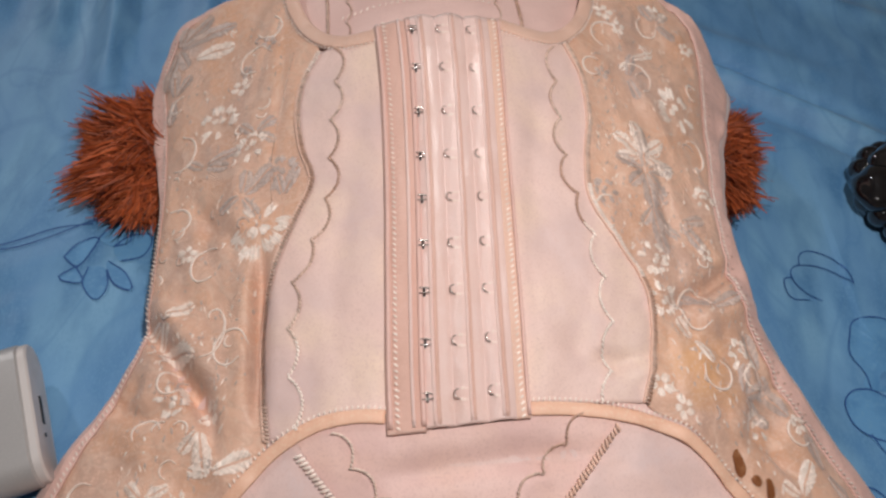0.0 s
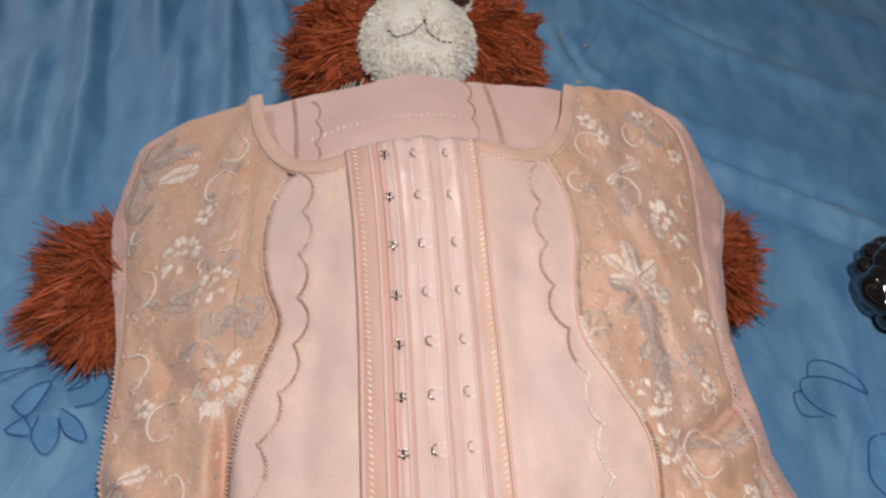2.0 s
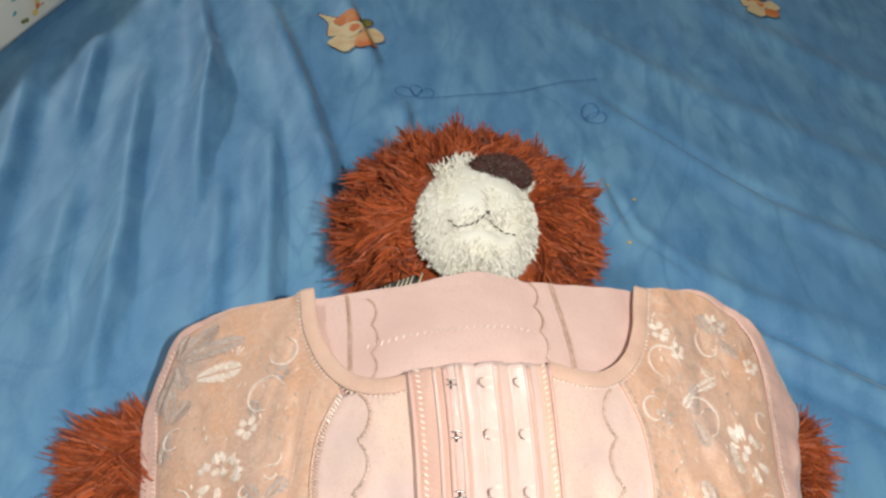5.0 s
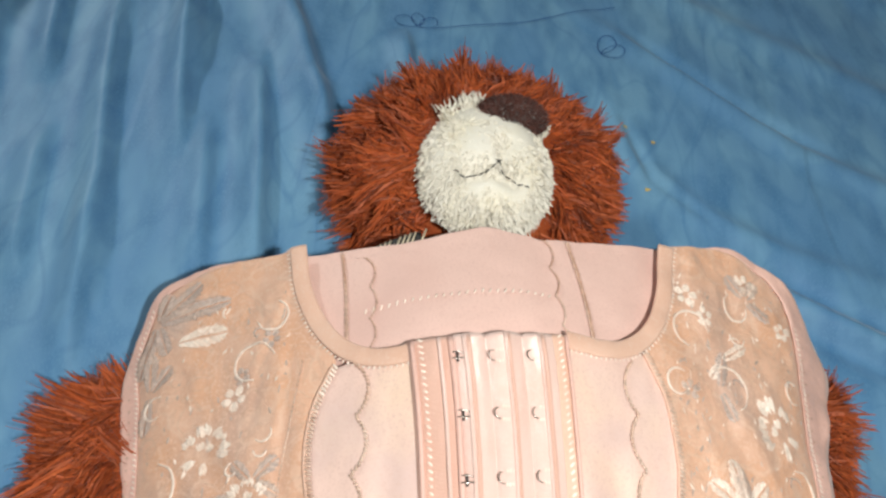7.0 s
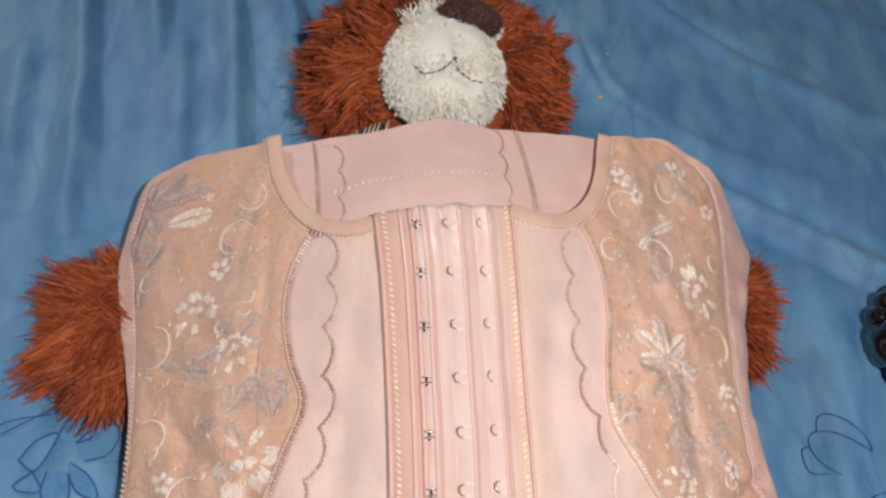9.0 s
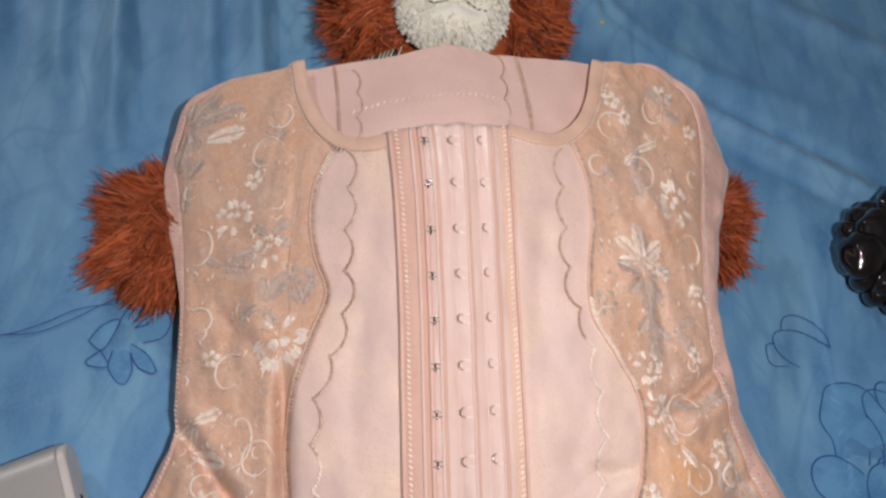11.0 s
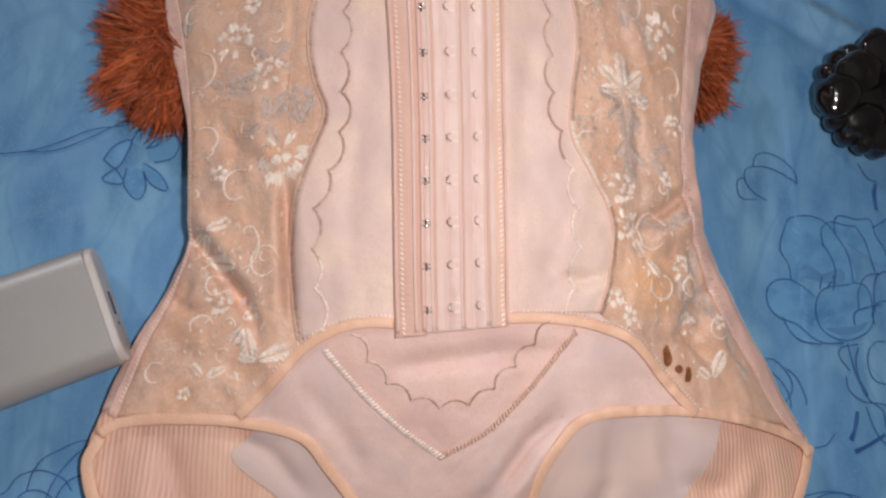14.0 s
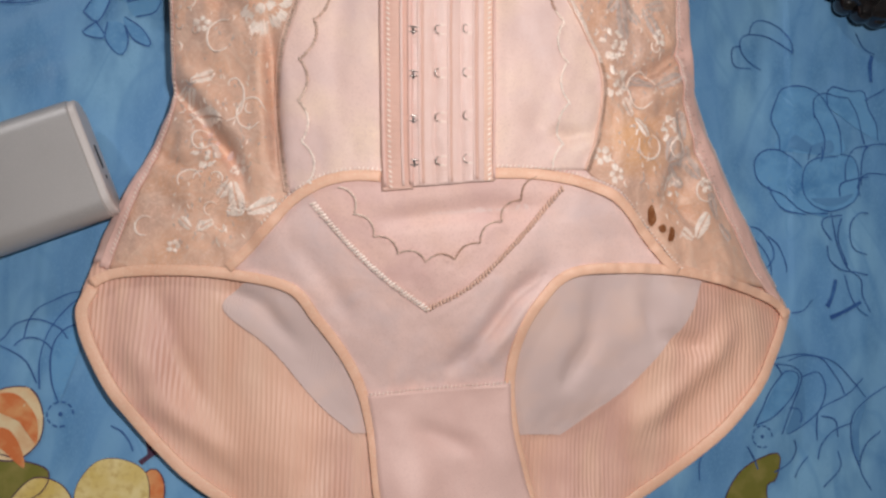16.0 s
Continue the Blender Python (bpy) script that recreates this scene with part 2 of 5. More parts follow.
# ---- mesh tools ----
def part(name, bm, material, parent=None, label="", smooth=True, sharp=0):
    """Links a bmesh, or (points, faces), as one mesh object under parent."""
    me = bpy.data.meshes.new(name)
    if isinstance(bm, tuple):
        me.from_pydata([tuple(p) for p in bm[0]], [], bm[1])
    else:
        bm.to_mesh(me)
        bm.free()
    for mat in material if isinstance(material, (list, tuple)) else (material,):
        me.materials.append(mat)
    if smooth:
        me.polygons.foreach_set("use_smooth", [True] * len(me.polygons))
    if sharp:
        me.set_sharp_from_angle(angle=math.radians(sharp))
    me.update()
    ob = new(name, me)
    ob.parent = parent
    return tagged(ob, label)


def empty(name, where, label, category, **tags):
    ob = new(name)
    ob.location = where
    ob.empty_display_size = 0.01
    return tagged(ob, label, category, **tags)


def spline(points, n, closed=False):
    """n points on a smooth curve through the control points, evenly by control index."""
    p = np.array(points, float)
    k = len(p)
    out = []
    for i in range(n):
        s = i / n * k if closed else i / (n - 1) * (k - 1)
        j = int(min(s, k - 1 if closed else k - 2))
        f = s - j
        if closed:
            a, b, c, d = p[(j - 1) % k], p[j % k], p[(j + 1) % k], p[(j + 2) % k]
        else:
            b, c = p[j], p[j + 1]
            a = p[j - 1] if j > 0 else 2 * b - c
            d = p[j + 2] if j + 2 < k else 2 * c - b
        out.append(0.5 * (2 * b + (c - a) * f + (2 * a - 5 * b + 4 * c - d) * f * f + (3 * b - a - 3 * c + d) * f ** 3))
    return np.array(out)


def even(line, step):
    """The polyline resampled at equal steps of its length."""
    line = np.asarray(line, float)
    d = np.r_[0, np.cumsum(np.linalg.norm(np.diff(line, axis=0), axis=1))]
    s = np.linspace(0, d[-1], max(2, int(round(d[-1] / step)) + 1))
    return np.stack([np.interp(s, d, line[:, i]) for i in range(line.shape[1])], 1)


def along(line):
    """Unit sideways vectors of a plane polyline."""
    t = np.gradient(np.asarray(line, float), axis=0)
    t /= np.maximum(np.linalg.norm(t, axis=1, keepdims=True), 1e-9)
    return np.stack([-t[:, 1], t[:, 0]], 1)


# ---- height of the cloth ----
HILL = [0.07048, 0.00848, 0.01453, -0.01625, -0.00143, -0.00574, -0.00322, 0.00186, 0.00357, -0.00967, 0.01366]


def groove(x, y, pts, depth, width):
    """A crease along a polyline, fading towards its ends."""
    best, where, right = 1e9, 0.0, True
    n = len(pts) - 1
    for i in range(n):
        (ax, ay), (bx, by) = pts[i], pts[i + 1]
        dx, dy = bx - ax, by - ay
        f = min(1.0, max(0.0, ((x - ax) * dx + (y - ay) * dy) / (dx * dx + dy * dy)))
        far = (x - ax - f * dx) ** 2 + (y - ay - f * dy) ** 2
        if far < best:
            best, where, right = far, (i + f) / n, dx * (y - ay) - dy * (x - ax) > 0
    if isinstance(width, tuple):
        width = width[1] if right else width[0]
    taper = min(1.0, 5.0 * where * (1.0 - where) + 0.05)
    return depth * taper * math.exp(-best / (width * width))


CREASES = []


def crease(points, depth, width):
    r = 3 * width
    depth *= 1.5 if points[0][1] < 0.048 else 1.0
    xs, ys = [p[0] for p in points], [p[1] for p in points]
    CREASES.append((points, depth, width, min(xs) - r, max(xs) + r, min(ys) - r, max(ys) + r))


crease(((-0.106, 0.140), (-0.087, 0.121), (-0.072, 0.102), (-0.061, 0.085)), -0.0110, 0.0036)
crease(((-0.100, 0.150), (-0.078, 0.125), (-0.060, 0.100)), 0.0062, 0.0055)
crease(((-0.050, 0.166), (-0.0465, 0.122), (-0.043, 0.086)), -0.0105, 0.0034)
crease(((-0.056, 0.160), (-0.053, 0.122), (-0.051, 0.092)), 0.0018, 0.0050)
crease(((-0.079, 0.190), (-0.077, 0.168), (-0.066, 0.152)), -0.0025, 0.0040)
crease(((0.174, 0.170), (0.153, 0.153), (0.130, 0.140)), -0.0060, 0.0036)
crease(((0.182, 0.155), (0.160, 0.140), (0.140, 0.134)), 0.0035, 0.0050)
crease(((0.190, 0.120), (0.170, 0.098), (0.160, 0.080)), -0.0050, 0.0042)
crease(((-0.115, 0.075), (-0.085, 0.070), (-0.060, 0.060)), -0.0020, 0.0050)
crease(((0.168, 0.140), (0.176, 0.118), (0.180, 0.100)), -0.0040, 0.0035)
crease(((-0.070, 0.215), (-0.066, 0.190), (-0.060, 0.165)), 0.0030, 0.0070)
crease(((-0.095, 0.110), (-0.108, 0.095)), -0.0035, 0.0030)
crease(((-0.052, 0.282), (-0.050, 0.230), (-0.049, 0.185)), -0.0018, 0.0025)
crease(((0.092, 0.116), (0.103, 0.112), (0.125, 0.118)), -0.0016, 0.0030)
crease(((-0.105, 0.030), (-0.096, 0.000), (-0.080, -0.030)), -0.0030, 0.0040)
crease(((-0.075, 0.034), (-0.050, 0.022), (-0.030, 0.000)), -0.0026, 0.0045)
crease(((-0.120, 0.015), (-0.100, -0.030), (-0.060, -0.060)), 0.0025, 0.0070)
crease(((0.125, 0.044), (0.128, 0.010), (0.112, -0.020)), -0.0030, 0.0045)
crease(((0.150, 0.040), (0.165, 0.010), (0.200, 0.005)), -0.0030, 0.0045)
crease(((0.215, 0.020), (0.185, -0.015), (0.150, -0.045)), 0.0028, 0.0070)
crease(((0.030, -0.040), (0.070, -0.055)), -0.0018, 0.0050)
crease(((0.005, 0.066), (0.030, 0.070), (0.060, 0.074), (0.110, 0.077)), -0.0038, 0.0050)
crease(((0.048, -0.012), (0.066, 0.004), (0.082, 0.030), (0.105, 0.052)), -0.0042, 0.0052)
crease(((0.062, -0.006), (0.078, 0.010), (0.092, 0.034)), 0.0028, 0.0060)
crease(((0.110, 0.058), (0.135, 0.064), (0.158, 0.056)), -0.0026, 0.0050)
crease(((-0.040, 0.060), (-0.020, 0.040), (0.000, 0.012)), -0.0018, 0.0050)
crease(((-0.010, 0.245), (-0.012, 0.200), (-0.015, 0.150), (-0.012, 0.105)), -0.0016, 0.0060)
crease(((0.072, 0.245), (0.070, 0.190), (0.076, 0.140)), -0.0016, 0.0060)
crease(((0.080, 0.125), (0.092, 0.112), (0.110, 0.110)), -0.0022, 0.0050)
crease(((-0.112, 0.100), (-0.090, 0.092), (-0.075, 0.098)), -0.0040, 0.0034)
crease(((-0.098, 0.136), (-0.088, 0.130), (-0.078, 0.138)), -0.0030, 0.0036)
crease(((-0.072, 0.112), (-0.064, 0.092), (-0.058, 0.074)), -0.0040, 0.0034)
crease(((-0.088, 0.196), (-0.080, 0.182), (-0.066, 0.172), (-0.058, 0.158)), -0.0042, 0.0038)
crease(((0.134, 0.205), (0.137, 0.185), (0.137, 0.168)), -0.0030, 0.0034)
crease(((0.186, 0.110), (0.172, 0.084), (0.190, 0.066)), -0.0040, 0.0040)
crease(((0.130, 0.132), (0.150, 0.125), (0.168, 0.110)), -0.0026, 0.0040)
crease(((-0.052, 0.300), (-0.062, 0.270), (-0.064, 0.235)), -0.0014, 0.0022)


def cloth(x, y):
    """Height of the garment's front over the bed."""
    a, b = (x - 0.035) * 10, (y - 0.17) * 10
    z = (HILL[0] + HILL[1] * a + HILL[2] * b + HILL[3] * a * a + HILL[4] * a * b + HILL[5] * b * b + HILL[6] * a * a * b + HILL[7] * b ** 3
         + HILL[8] * a * a * b * b + HILL[9] * a ** 4 * 0.1 + HILL[10] * math.exp(-((x - 0.024) ** 2 + (y - 0.265) ** 2) / 0.0030))
    z = 0.012 + 0.5 * ((z - 0.012) + math.sqrt((z - 0.012) ** 2 + 0.00006))
    for pts, depth, width, x0, x1, y0, y1 in CREASES:
        if x0 < x < x1 and y0 < y < y1:
            z += groove(x, y, pts, depth, width)
    z += (0.0020 if y > 0.05 else 0.0020 + 0.05 * (0.05 - y)) * noise.noise((x * 32, y * 20, 0.3)) + 0.0009 * noise.noise((x * 90, y * 60, 3.3)) + 0.0003 * noise.noise((x * 260, y * 200, 5.1))
    rough = min(1.0, max(0.0, (abs(x - 0.033) - 0.066) / 0.02)) * (1.0 if y > 0.04 else 0.4)
    if rough:
        z += rough * (0.0024 * noise.noise((x * 60 + y * 25, y * 42, 8.8)) + 0.0010 * noise.noise((x * 150, y * 130, 2.2)))
    return z


def loft(a, b, nu, nv, dz=0.0, thick=0.0012, bend=None, clip=None):
    """A cloth panel between two edge curves of equal control count, lying on the hill."""
    A, B = spline(a, nv), spline(b, nv)
    pts, faces = [], []
    for side in (0, 1) if thick > 0 else (0,):
        for p, q in zip(A, B):
            for i in range(nu):
                u = i / (nu - 1)
                x, y = p + (q - p) * u
                z = cloth(x, y) + (dz(x, y) if callable(dz) else dz) + (bend(u) if bend else 0)
                if clip:
                    z = max(clip, z)
                pts.append((x, y, max(z, 0.0025) - side * thick))
    k = nu * nv
    for j in range(nv - 1):
        for i in range(nu - 1):
            s = j * nu + i
            faces.append((s, s + 1, s + nu + 1, s + nu))
            if thick > 0:
                faces.append((k + s, k + s + nu, k + s + nu + 1, k + s + 1))
    if thick <= 0:
        return pts, faces
    rim = [i for i in range(nu)] + [j * nu + nu - 1 for j in range(1, nv)] + [(nv - 1) * nu + i for i in range(nu - 2, -1, -1)] + [j * nu for j in range(nv - 2, 0, -1)]
    for s, e in zip(rim, rim[1:] + rim[:1]):
        faces.append((s, k + s, k + e, e))
    return pts, faces


def band(line, width, height, ground, dz=0.0, shift=0.0):
    """A rounded ribbon of cloth along a plane curve; ground(x, y) gives what it lies on."""
    line = np.asarray(line, float)
    side = along(line)
    pts, faces = [], []
    prof = [(-0.5, -0.6), (-0.49, 0.45), (-0.40, 0.90), (0, 1.0), (0.40, 0.90), (0.49, 0.45), (0.5, -0.6)]
    w = np.broadcast_to(np.asarray(width, float), (len(line),))
    m = len(prof)
    for i, (p, s) in enumerate(zip(line, side)):
        zc = ground(*(p + s * shift))
        for u, v in prof:
            q = p + s * (u * w[i] + shift)
            z = 0.5 * zc + 0.5 * ground(*q)
            pts.append((q[0], q[1], z + dz + v * height))
    for i in range(len(line) - 1):
        for j in range(m):
            a, b = i * m + j, i * m + (j + 1) % m
            faces.append((a, b, b + m, a + m))
    faces.append(tuple(range(m - 1, -1, -1)))
    faces.append(tuple((len(line) - 1) * m + j for j in range(m)))
    return pts, faces


def sew(line, ground, step, length, width, height, turn=0.0, dz=0.0, zig=0.0, rnd=None):
    """A run of single raised stitches along a plane curve, as one mesh."""
    rnd = rnd or random.Random(5)
    line = even(line, step)
    side = along(line)
    pts, faces = [], []
    for i, (p, s) in enumerate(zip(line, side)):
        t = np.array((s[1], -s[0]))
        ang = turn + (zig if i % 2 else -zig) + rnd.uniform(-0.12, 0.12)
        d = t * math.cos(ang) + s * math.sin(ang)
        e = np.array((-d[1], d[0]))
        l = length * rnd.uniform(0.85, 1.12) / 2
        k = len(pts)
        for f, g in ((-1, 0.1), (-0.45, 1), (0.45, 1), (1, 0.1)):
            q = p + d * l * f
            z = ground(*q) + dz
            w = width / 2 * (0.45 + 0.55 * g)
            pts += [(*(q - e * w), z), (*q, z + height * g), (*(q + e * w), z)]
        for j in range(3):
            a = k + 3 * j
            faces += [(a, a + 1, a + 4, a + 3), (a + 1, a + 2, a + 5, a + 4)]
    return pts, faces


def scallop(line, pitch, depth, flip=1):
    """A curve of arcs, like a lace edge, along a plane curve."""
    line = even(line, 0.0006)
    side = along(line)
    s = np.arange(len(line)) * 0.0006 / pitch
    off = flip * depth * (np.abs(np.sin(np.pi * s)) ** 0.75)
    return line + side * off[:, None]


def leaf(points, faces, where, ang, length, width, ground, dz=0.0006, bow=0.0, n=6):
    """Adds one raised petal to points and faces."""
    k = len(points)
    d = np.array((math.cos(ang), math.sin(ang)))
    e = np.array((-d[1], d[0]))
    for i in range(n + 1):
        f = i / n
        w = width / 2 * (math.sin(math.pi * min(1, f * 0.93 + 0.06)) ** 0.8)
        c = np.array(where) + d * length * f + e * bow * math.sin(math.pi * f)
        for s, g in ((-1, 0.0), (0, 1.0), (1, 0.0)):
            q = c + e * w * s
            points.append((q[0], q[1], ground(*q) + dz + 0.0004 * g))
    for i in range(n):
        a = k + 3 * i
        faces += [(a, a + 1, a + 4, a + 3), (a + 1, a + 2, a + 5, a + 4)]


def ball(bm, centre, radii, seg=24, rings=14, turn=None):
    """Adds an ellipsoid."""
    m = Matrix.Translation(centre) @ (turn or Matrix()) @ Matrix.Diagonal((*radii, 1))
    return bmesh.ops.create_uvsphere(bm, u_segments=seg, v_segments=rings, radius=1, matrix=m)["verts"]


def slab(x0, x1, y0, y1, z0, z1, bevel=0.01):
    bm = bmesh.new()
    bmesh.ops.create_cube(bm, size=1, matrix=Matrix.Translation(((x0 + x1) / 2, (y0 + y1) / 2, (z0 + z1) / 2)) @ Matrix.Diagonal((x1 - x0, y1 - y0, z1 - z0, 1)))
    if bevel:
        bmesh.ops.bevel(bm, geom=bm.edges[:], offset=bevel, segments=3, affect="EDGES")
    return bm


# ---- the room, out of view ----
tagged(part("floor", slab(-2.2, 2.6, -2.0, 2.8, -0.6, -0.5, 0), M_FLOOR, smooth=False), "beige tiled bedroom floor under the bed", "floor", kind="structure")
tagged(part("ceiling", slab(-2.2, 2.6, -2.0, 2.8, 1.95, 2.05, 0), M_WALL, smooth=False), "plain painted bedroom ceiling", "ceiling", kind="structure")
for tag, box in (("wall_west", (-2.3, -2.2, -2.0, 2.8)), ("wall_east", (2.6, 2.7, -2.0, 2.8)), ("wall_south", (-2.3, 2.7, -2.1, -2.0)), ("wall_north", (-2.3, 2.7, 2.8, 2.9))):
    tagged(part(tag, slab(*box, -0.6, 2.05, 0), M_WALL, smooth=False), "plain painted bedroom wall", "wall", kind="structure")
tagged(part("mattress", slab(-0.8, 1.1, -0.65, 1.3, -0.5, -0.030, 0.05), M_MATTRESS), "thick mattress under a blue printed sheet", "mattress")

# ---- the bed sheet ----
STEEP, SOFT = (0.0120, 0.0046), (0.0180, 0.0062)
FOLDS = []


def fold(points, height, width):
    FOLDS.append((points, height, width))


fold(((-0.158, 0.61), (-0.152, 0.52), (-0.136, 0.42)), 0.0102, STEEP)
fold(((-0.203, 0.57), (-0.188, 0.47), (-0.158, 0.32)), 0.0109, STEEP)
fold(((-0.135, 0.68), (-0.080, 0.54), (-0.053, 0.450)), 0.0140, SOFT)
fold(((-0.104, 0.52), (-0.090, 0.43), (-0.080, 0.33)), 0.0112, STEEP)
fold(((-0.126, 0.46), (-0.110, 0.335)), 0.0069, STEEP)
fold(((-0.190, 0.68), (-0.152, 0.56), (-0.141, 0.49)), 0.0109, STEEP)
fold(((-0.285, 0.58), (-0.258, 0.45), (-0.240, 0.34)), 0.0119, SOFT)
fold(((-0.245, 0.60), (-0.226, 0.47)), 0.0099, STEEP)
fold(((-0.172, 0.82), (-0.118, 0.66)), 0.0132, SOFT)
fold(((-0.225, 0.76), (-0.205, 0.64)), 0.0115, SOFT)
fold(((-0.060, 0.50), (-0.050, 0.40)), 0.0083, STEEP)
fold(((-0.072, 0.70), (-0.030, 0.585)), 0.0091, STEEP)
fold(((-0.010, 0.56), (0.000, 0.48)), 0.0066, STEEP)
fold(((-0.215, 0.44), (-0.200, 0.33)), 0.0079, STEEP)
fold(((-0.176, 0.40), (-0.160, 0.28)), 0.0073, STEEP)
fold(((0.195, 0.372), (0.245, 0.345), (0.300, 0.318), (0.42, 0.26)), 0.0080, 0.0075)
fold(((0.205, 0.345), (0.259, 0.323), (0.300, 0.302), (0.40, 0.25)), -0.0040, 0.0070)
fold(((0.215, 0.378), (0.255, 0.358), (0.340, 0.320)), -0.0055, 0.0050)
fold(((0.105, 0.615), (0.190, 0.541), (0.260, 0.481), (0.340, 0.44), (0.46, 0.40)), 0.0050, 0.0100)
fold(((0.150, 0.590), (0.225, 0.525), (0.300, 0.474)), -0.0050, 0.0052)
fold(((0.132, 0.53), (0.146, 0.452), (0.184, 0.412), (0.234, 0.388), (0.33, 0.36)), 0.0045, 0.0085)
fold(((0.140, 0.500), (0.155, 0.440), (0.200, 0.398)), -0.0045, 0.0046)
fold(((0.10, 0.72), (0.22, 0.62), (0.36, 0.54), (0.52, 0.48)), 0.0045, 0.0140)
fold(((0.25, 0.78), (0.40, 0.66), (0.55, 0.60)), 0.0045, 0.0160)
fold(((-0.30, 0.10), (-0.21, 0.130), (-0.15, 0.165)), 0.0040, 0.0070)
fold(((-0.30, 0.12), (-0.20, 0.16), (-0.13, 0.20)), 0.0025, 0.0090)
fold(((0.36, 0.19), (0.43, 0.05), (0.45, -0.10)), 0.0040, 0.0140)
FOLD_REACH = [3 * max(np.ravel(f[2])) for f in FOLDS]
FOLD_BOX = [(min(p[0] for p in f[0]) - r, max(p[0] for p in f[0]) + r, min(p[1] for p in f[0]) - r, max(p[1] for p in f[0]) + r) for f, r in zip(FOLDS, FOLD_REACH)]


def bed(x, y):
    """Height of the sheet."""
    z = 0.0
    for (pts, d, w), (x0, x1, y0, y1) in zip(FOLDS, FOLD_BOX):
        if x0 < x < x1 and y0 < y < y1:
            z += groove(x, y, pts, d, w)
    away = 1.0 if (x < -0.17 or x > 0.27 or y > 0.5) else 0.35
    z += away * (0.0020 * noise.noise((x * 10, y * 7, 7.7)) + 0.0005 * noise.noise((x * 60, y * 26, 1.7)))
    return z - 0.004


def steps(lo, a, b, hi, fine, coarse):
    return np.r_[np.arange(lo, a, coarse), np.arange(a, b, fine), np.arange(b, hi + coarse / 2, coarse)]


gx, gy = steps(-0.82, -0.40, 0.50, 1.12, 0.0019, 0.03), steps(-0.67, -0.16, 0.90, 1.32, 0.0040, 0.03)
sheet_pts = [(x, y, bed(x, y)) for y in gy for x in gx]
w_ = len(gx)
sheet_faces = [(j * w_ + i, j * w_ + i + 1, j * w_ + w_ + i + 1, j * w_ + w_ + i) for j in range(len(gy) - 1) for i in range(w_ - 1)]
sheet = tagged(part("bed_sheet", (sheet_pts, sheet_faces), M_SHEET), "rumpled bright blue bed sheet with flower print", "bed sheet", kind="structure")


def outline(line, width=0.0011, name="print_line", material=M_LINE, closed=False):
    """A printed line on the sheet."""
    line = even(spline(line, 14 * len(line), closed) if len(line) > 2 else line, 0.003)
    wd = [width * (0.75 + 0.5 * abs(noise.noise((p[0] * 60, p[1] * 60, 2)))) for p in line]
    side = along(line)
    pts, faces = [], []
    for p, s, w in zip(line, side, wd):
        for f in (-0.5, 0.5):
            q = p + s * w * f
            pts.append((q[0], q[1], bed(*q) + 0.0009))
    for i in range(len(line) - 1):
        faces.append((2 * i, 2 * i + 1, 2 * i + 3, 2 * i + 2))
    return part(name, (pts, faces), material, sheet)


def patch(line, name, material, dz=0.0006, label=""):
    """A printed filled shape on the sheet, bounded by a closed curve."""
    edge = spline(line, 8 * len(line), True)
    c = edge.mean(0)
    pts, faces = [], []
    rings = 5
    n = len(edge)
    for r in range(rings):
        f = 1 - r / rings
        for p in edge:
            q = c + (p - c) * f
            pts.append((q[0], q[1], bed(*q) + dz))
    pts.append((c[0], c[1], bed(*c) + dz))
    for r in range(rings - 1):
        for i in range(n):
            a, b = r * n + i, r * n + (i + 1) % n
            faces.append((a, b, b + n, a + n))
    for i in range(n):
        faces.append(((rings - 1) * n + i, (rings - 1) * n + (i + 1) % n, rings * n))
    return part(name, (pts, faces), material, sheet, label)


def petal(c, ang, length, width):
    d, e = np.array((math.cos(ang), math.sin(ang))), np.array((-math.sin(ang), math.cos(ang)))
    c = np.array(c)
    return [tuple(c + d * length * u + e * width * v) for u, v in ((0.05, 0), (0.45, 0.42), (0.85, 0.42), (1.0, 0.08), (0.93, -0.2), (0.7, -0.48), (0.35, -0.36))]


def line_flower(c, size, turn, petals, spread=math.tau, fill=True):
    for i in range(petals):
        ang = turn + spread * i / petals
        k = 0.82 + 0.3 * abs(math.sin(2.3 * i + turn))
        shape = petal(c, ang, size * k, size * 0.66 * k)
        if fill:
            patch(shape, "printed_petal", M_WASH, 0.0005)
        outline(shape, 0.0007, "petal_outline", closed=True)


def drawn(shape, filled=False):
    """One hand-drawn line of the printed flowers, with or without its pale wash."""
    if filled:
        patch(shape, "printed_petal", M_WASH, 0.0005)
    outline(shape, 0.0009, "petal_outline")


drawn([(0.2437, 0.2034), (0.2462, 0.2113), (0.2544, 0.2138), (0.2662, 0.2089), (0.2727, 0.1996), (0.2730, 0.1931)])
drawn([(0.2727, 0.1938), (0.2635, 0.2001), (0.2517, 0.2039), (0.2397, 0.2023), (0.2372, 0.1945), (0.2425, 0.1861), (0.2513, 0.1810)])
drawn([(0.2380, 0.1953), (0.2324, 0.1942), (0.2315, 0.1865), (0.2343, 0.1814), (0.2442, 0.1813)])
drawn([(0.2631, 0.1295), (0.2627, 0.1387), (0.2576, 0.1495), (0.2618, 0.1627), (0.2663, 0.1698), (0.2793, 0.1721), (0.2911, 0.1682), (0.2977, 0.1602), (0.3052, 0.1463), (0.3065, 0.1296)], True)
drawn([(0.3034, 0.1276), (0.2872, 0.1251), (0.2794, 0.1175), (0.2783, 0.1048), (0.2838, 0.0960), (0.2960, 0.0918), (0.3082, 0.0950), (0.3170, 0.1025), (0.3185, 0.1172), (0.3155, 0.1274), (0.3056, 0.1292)], True)
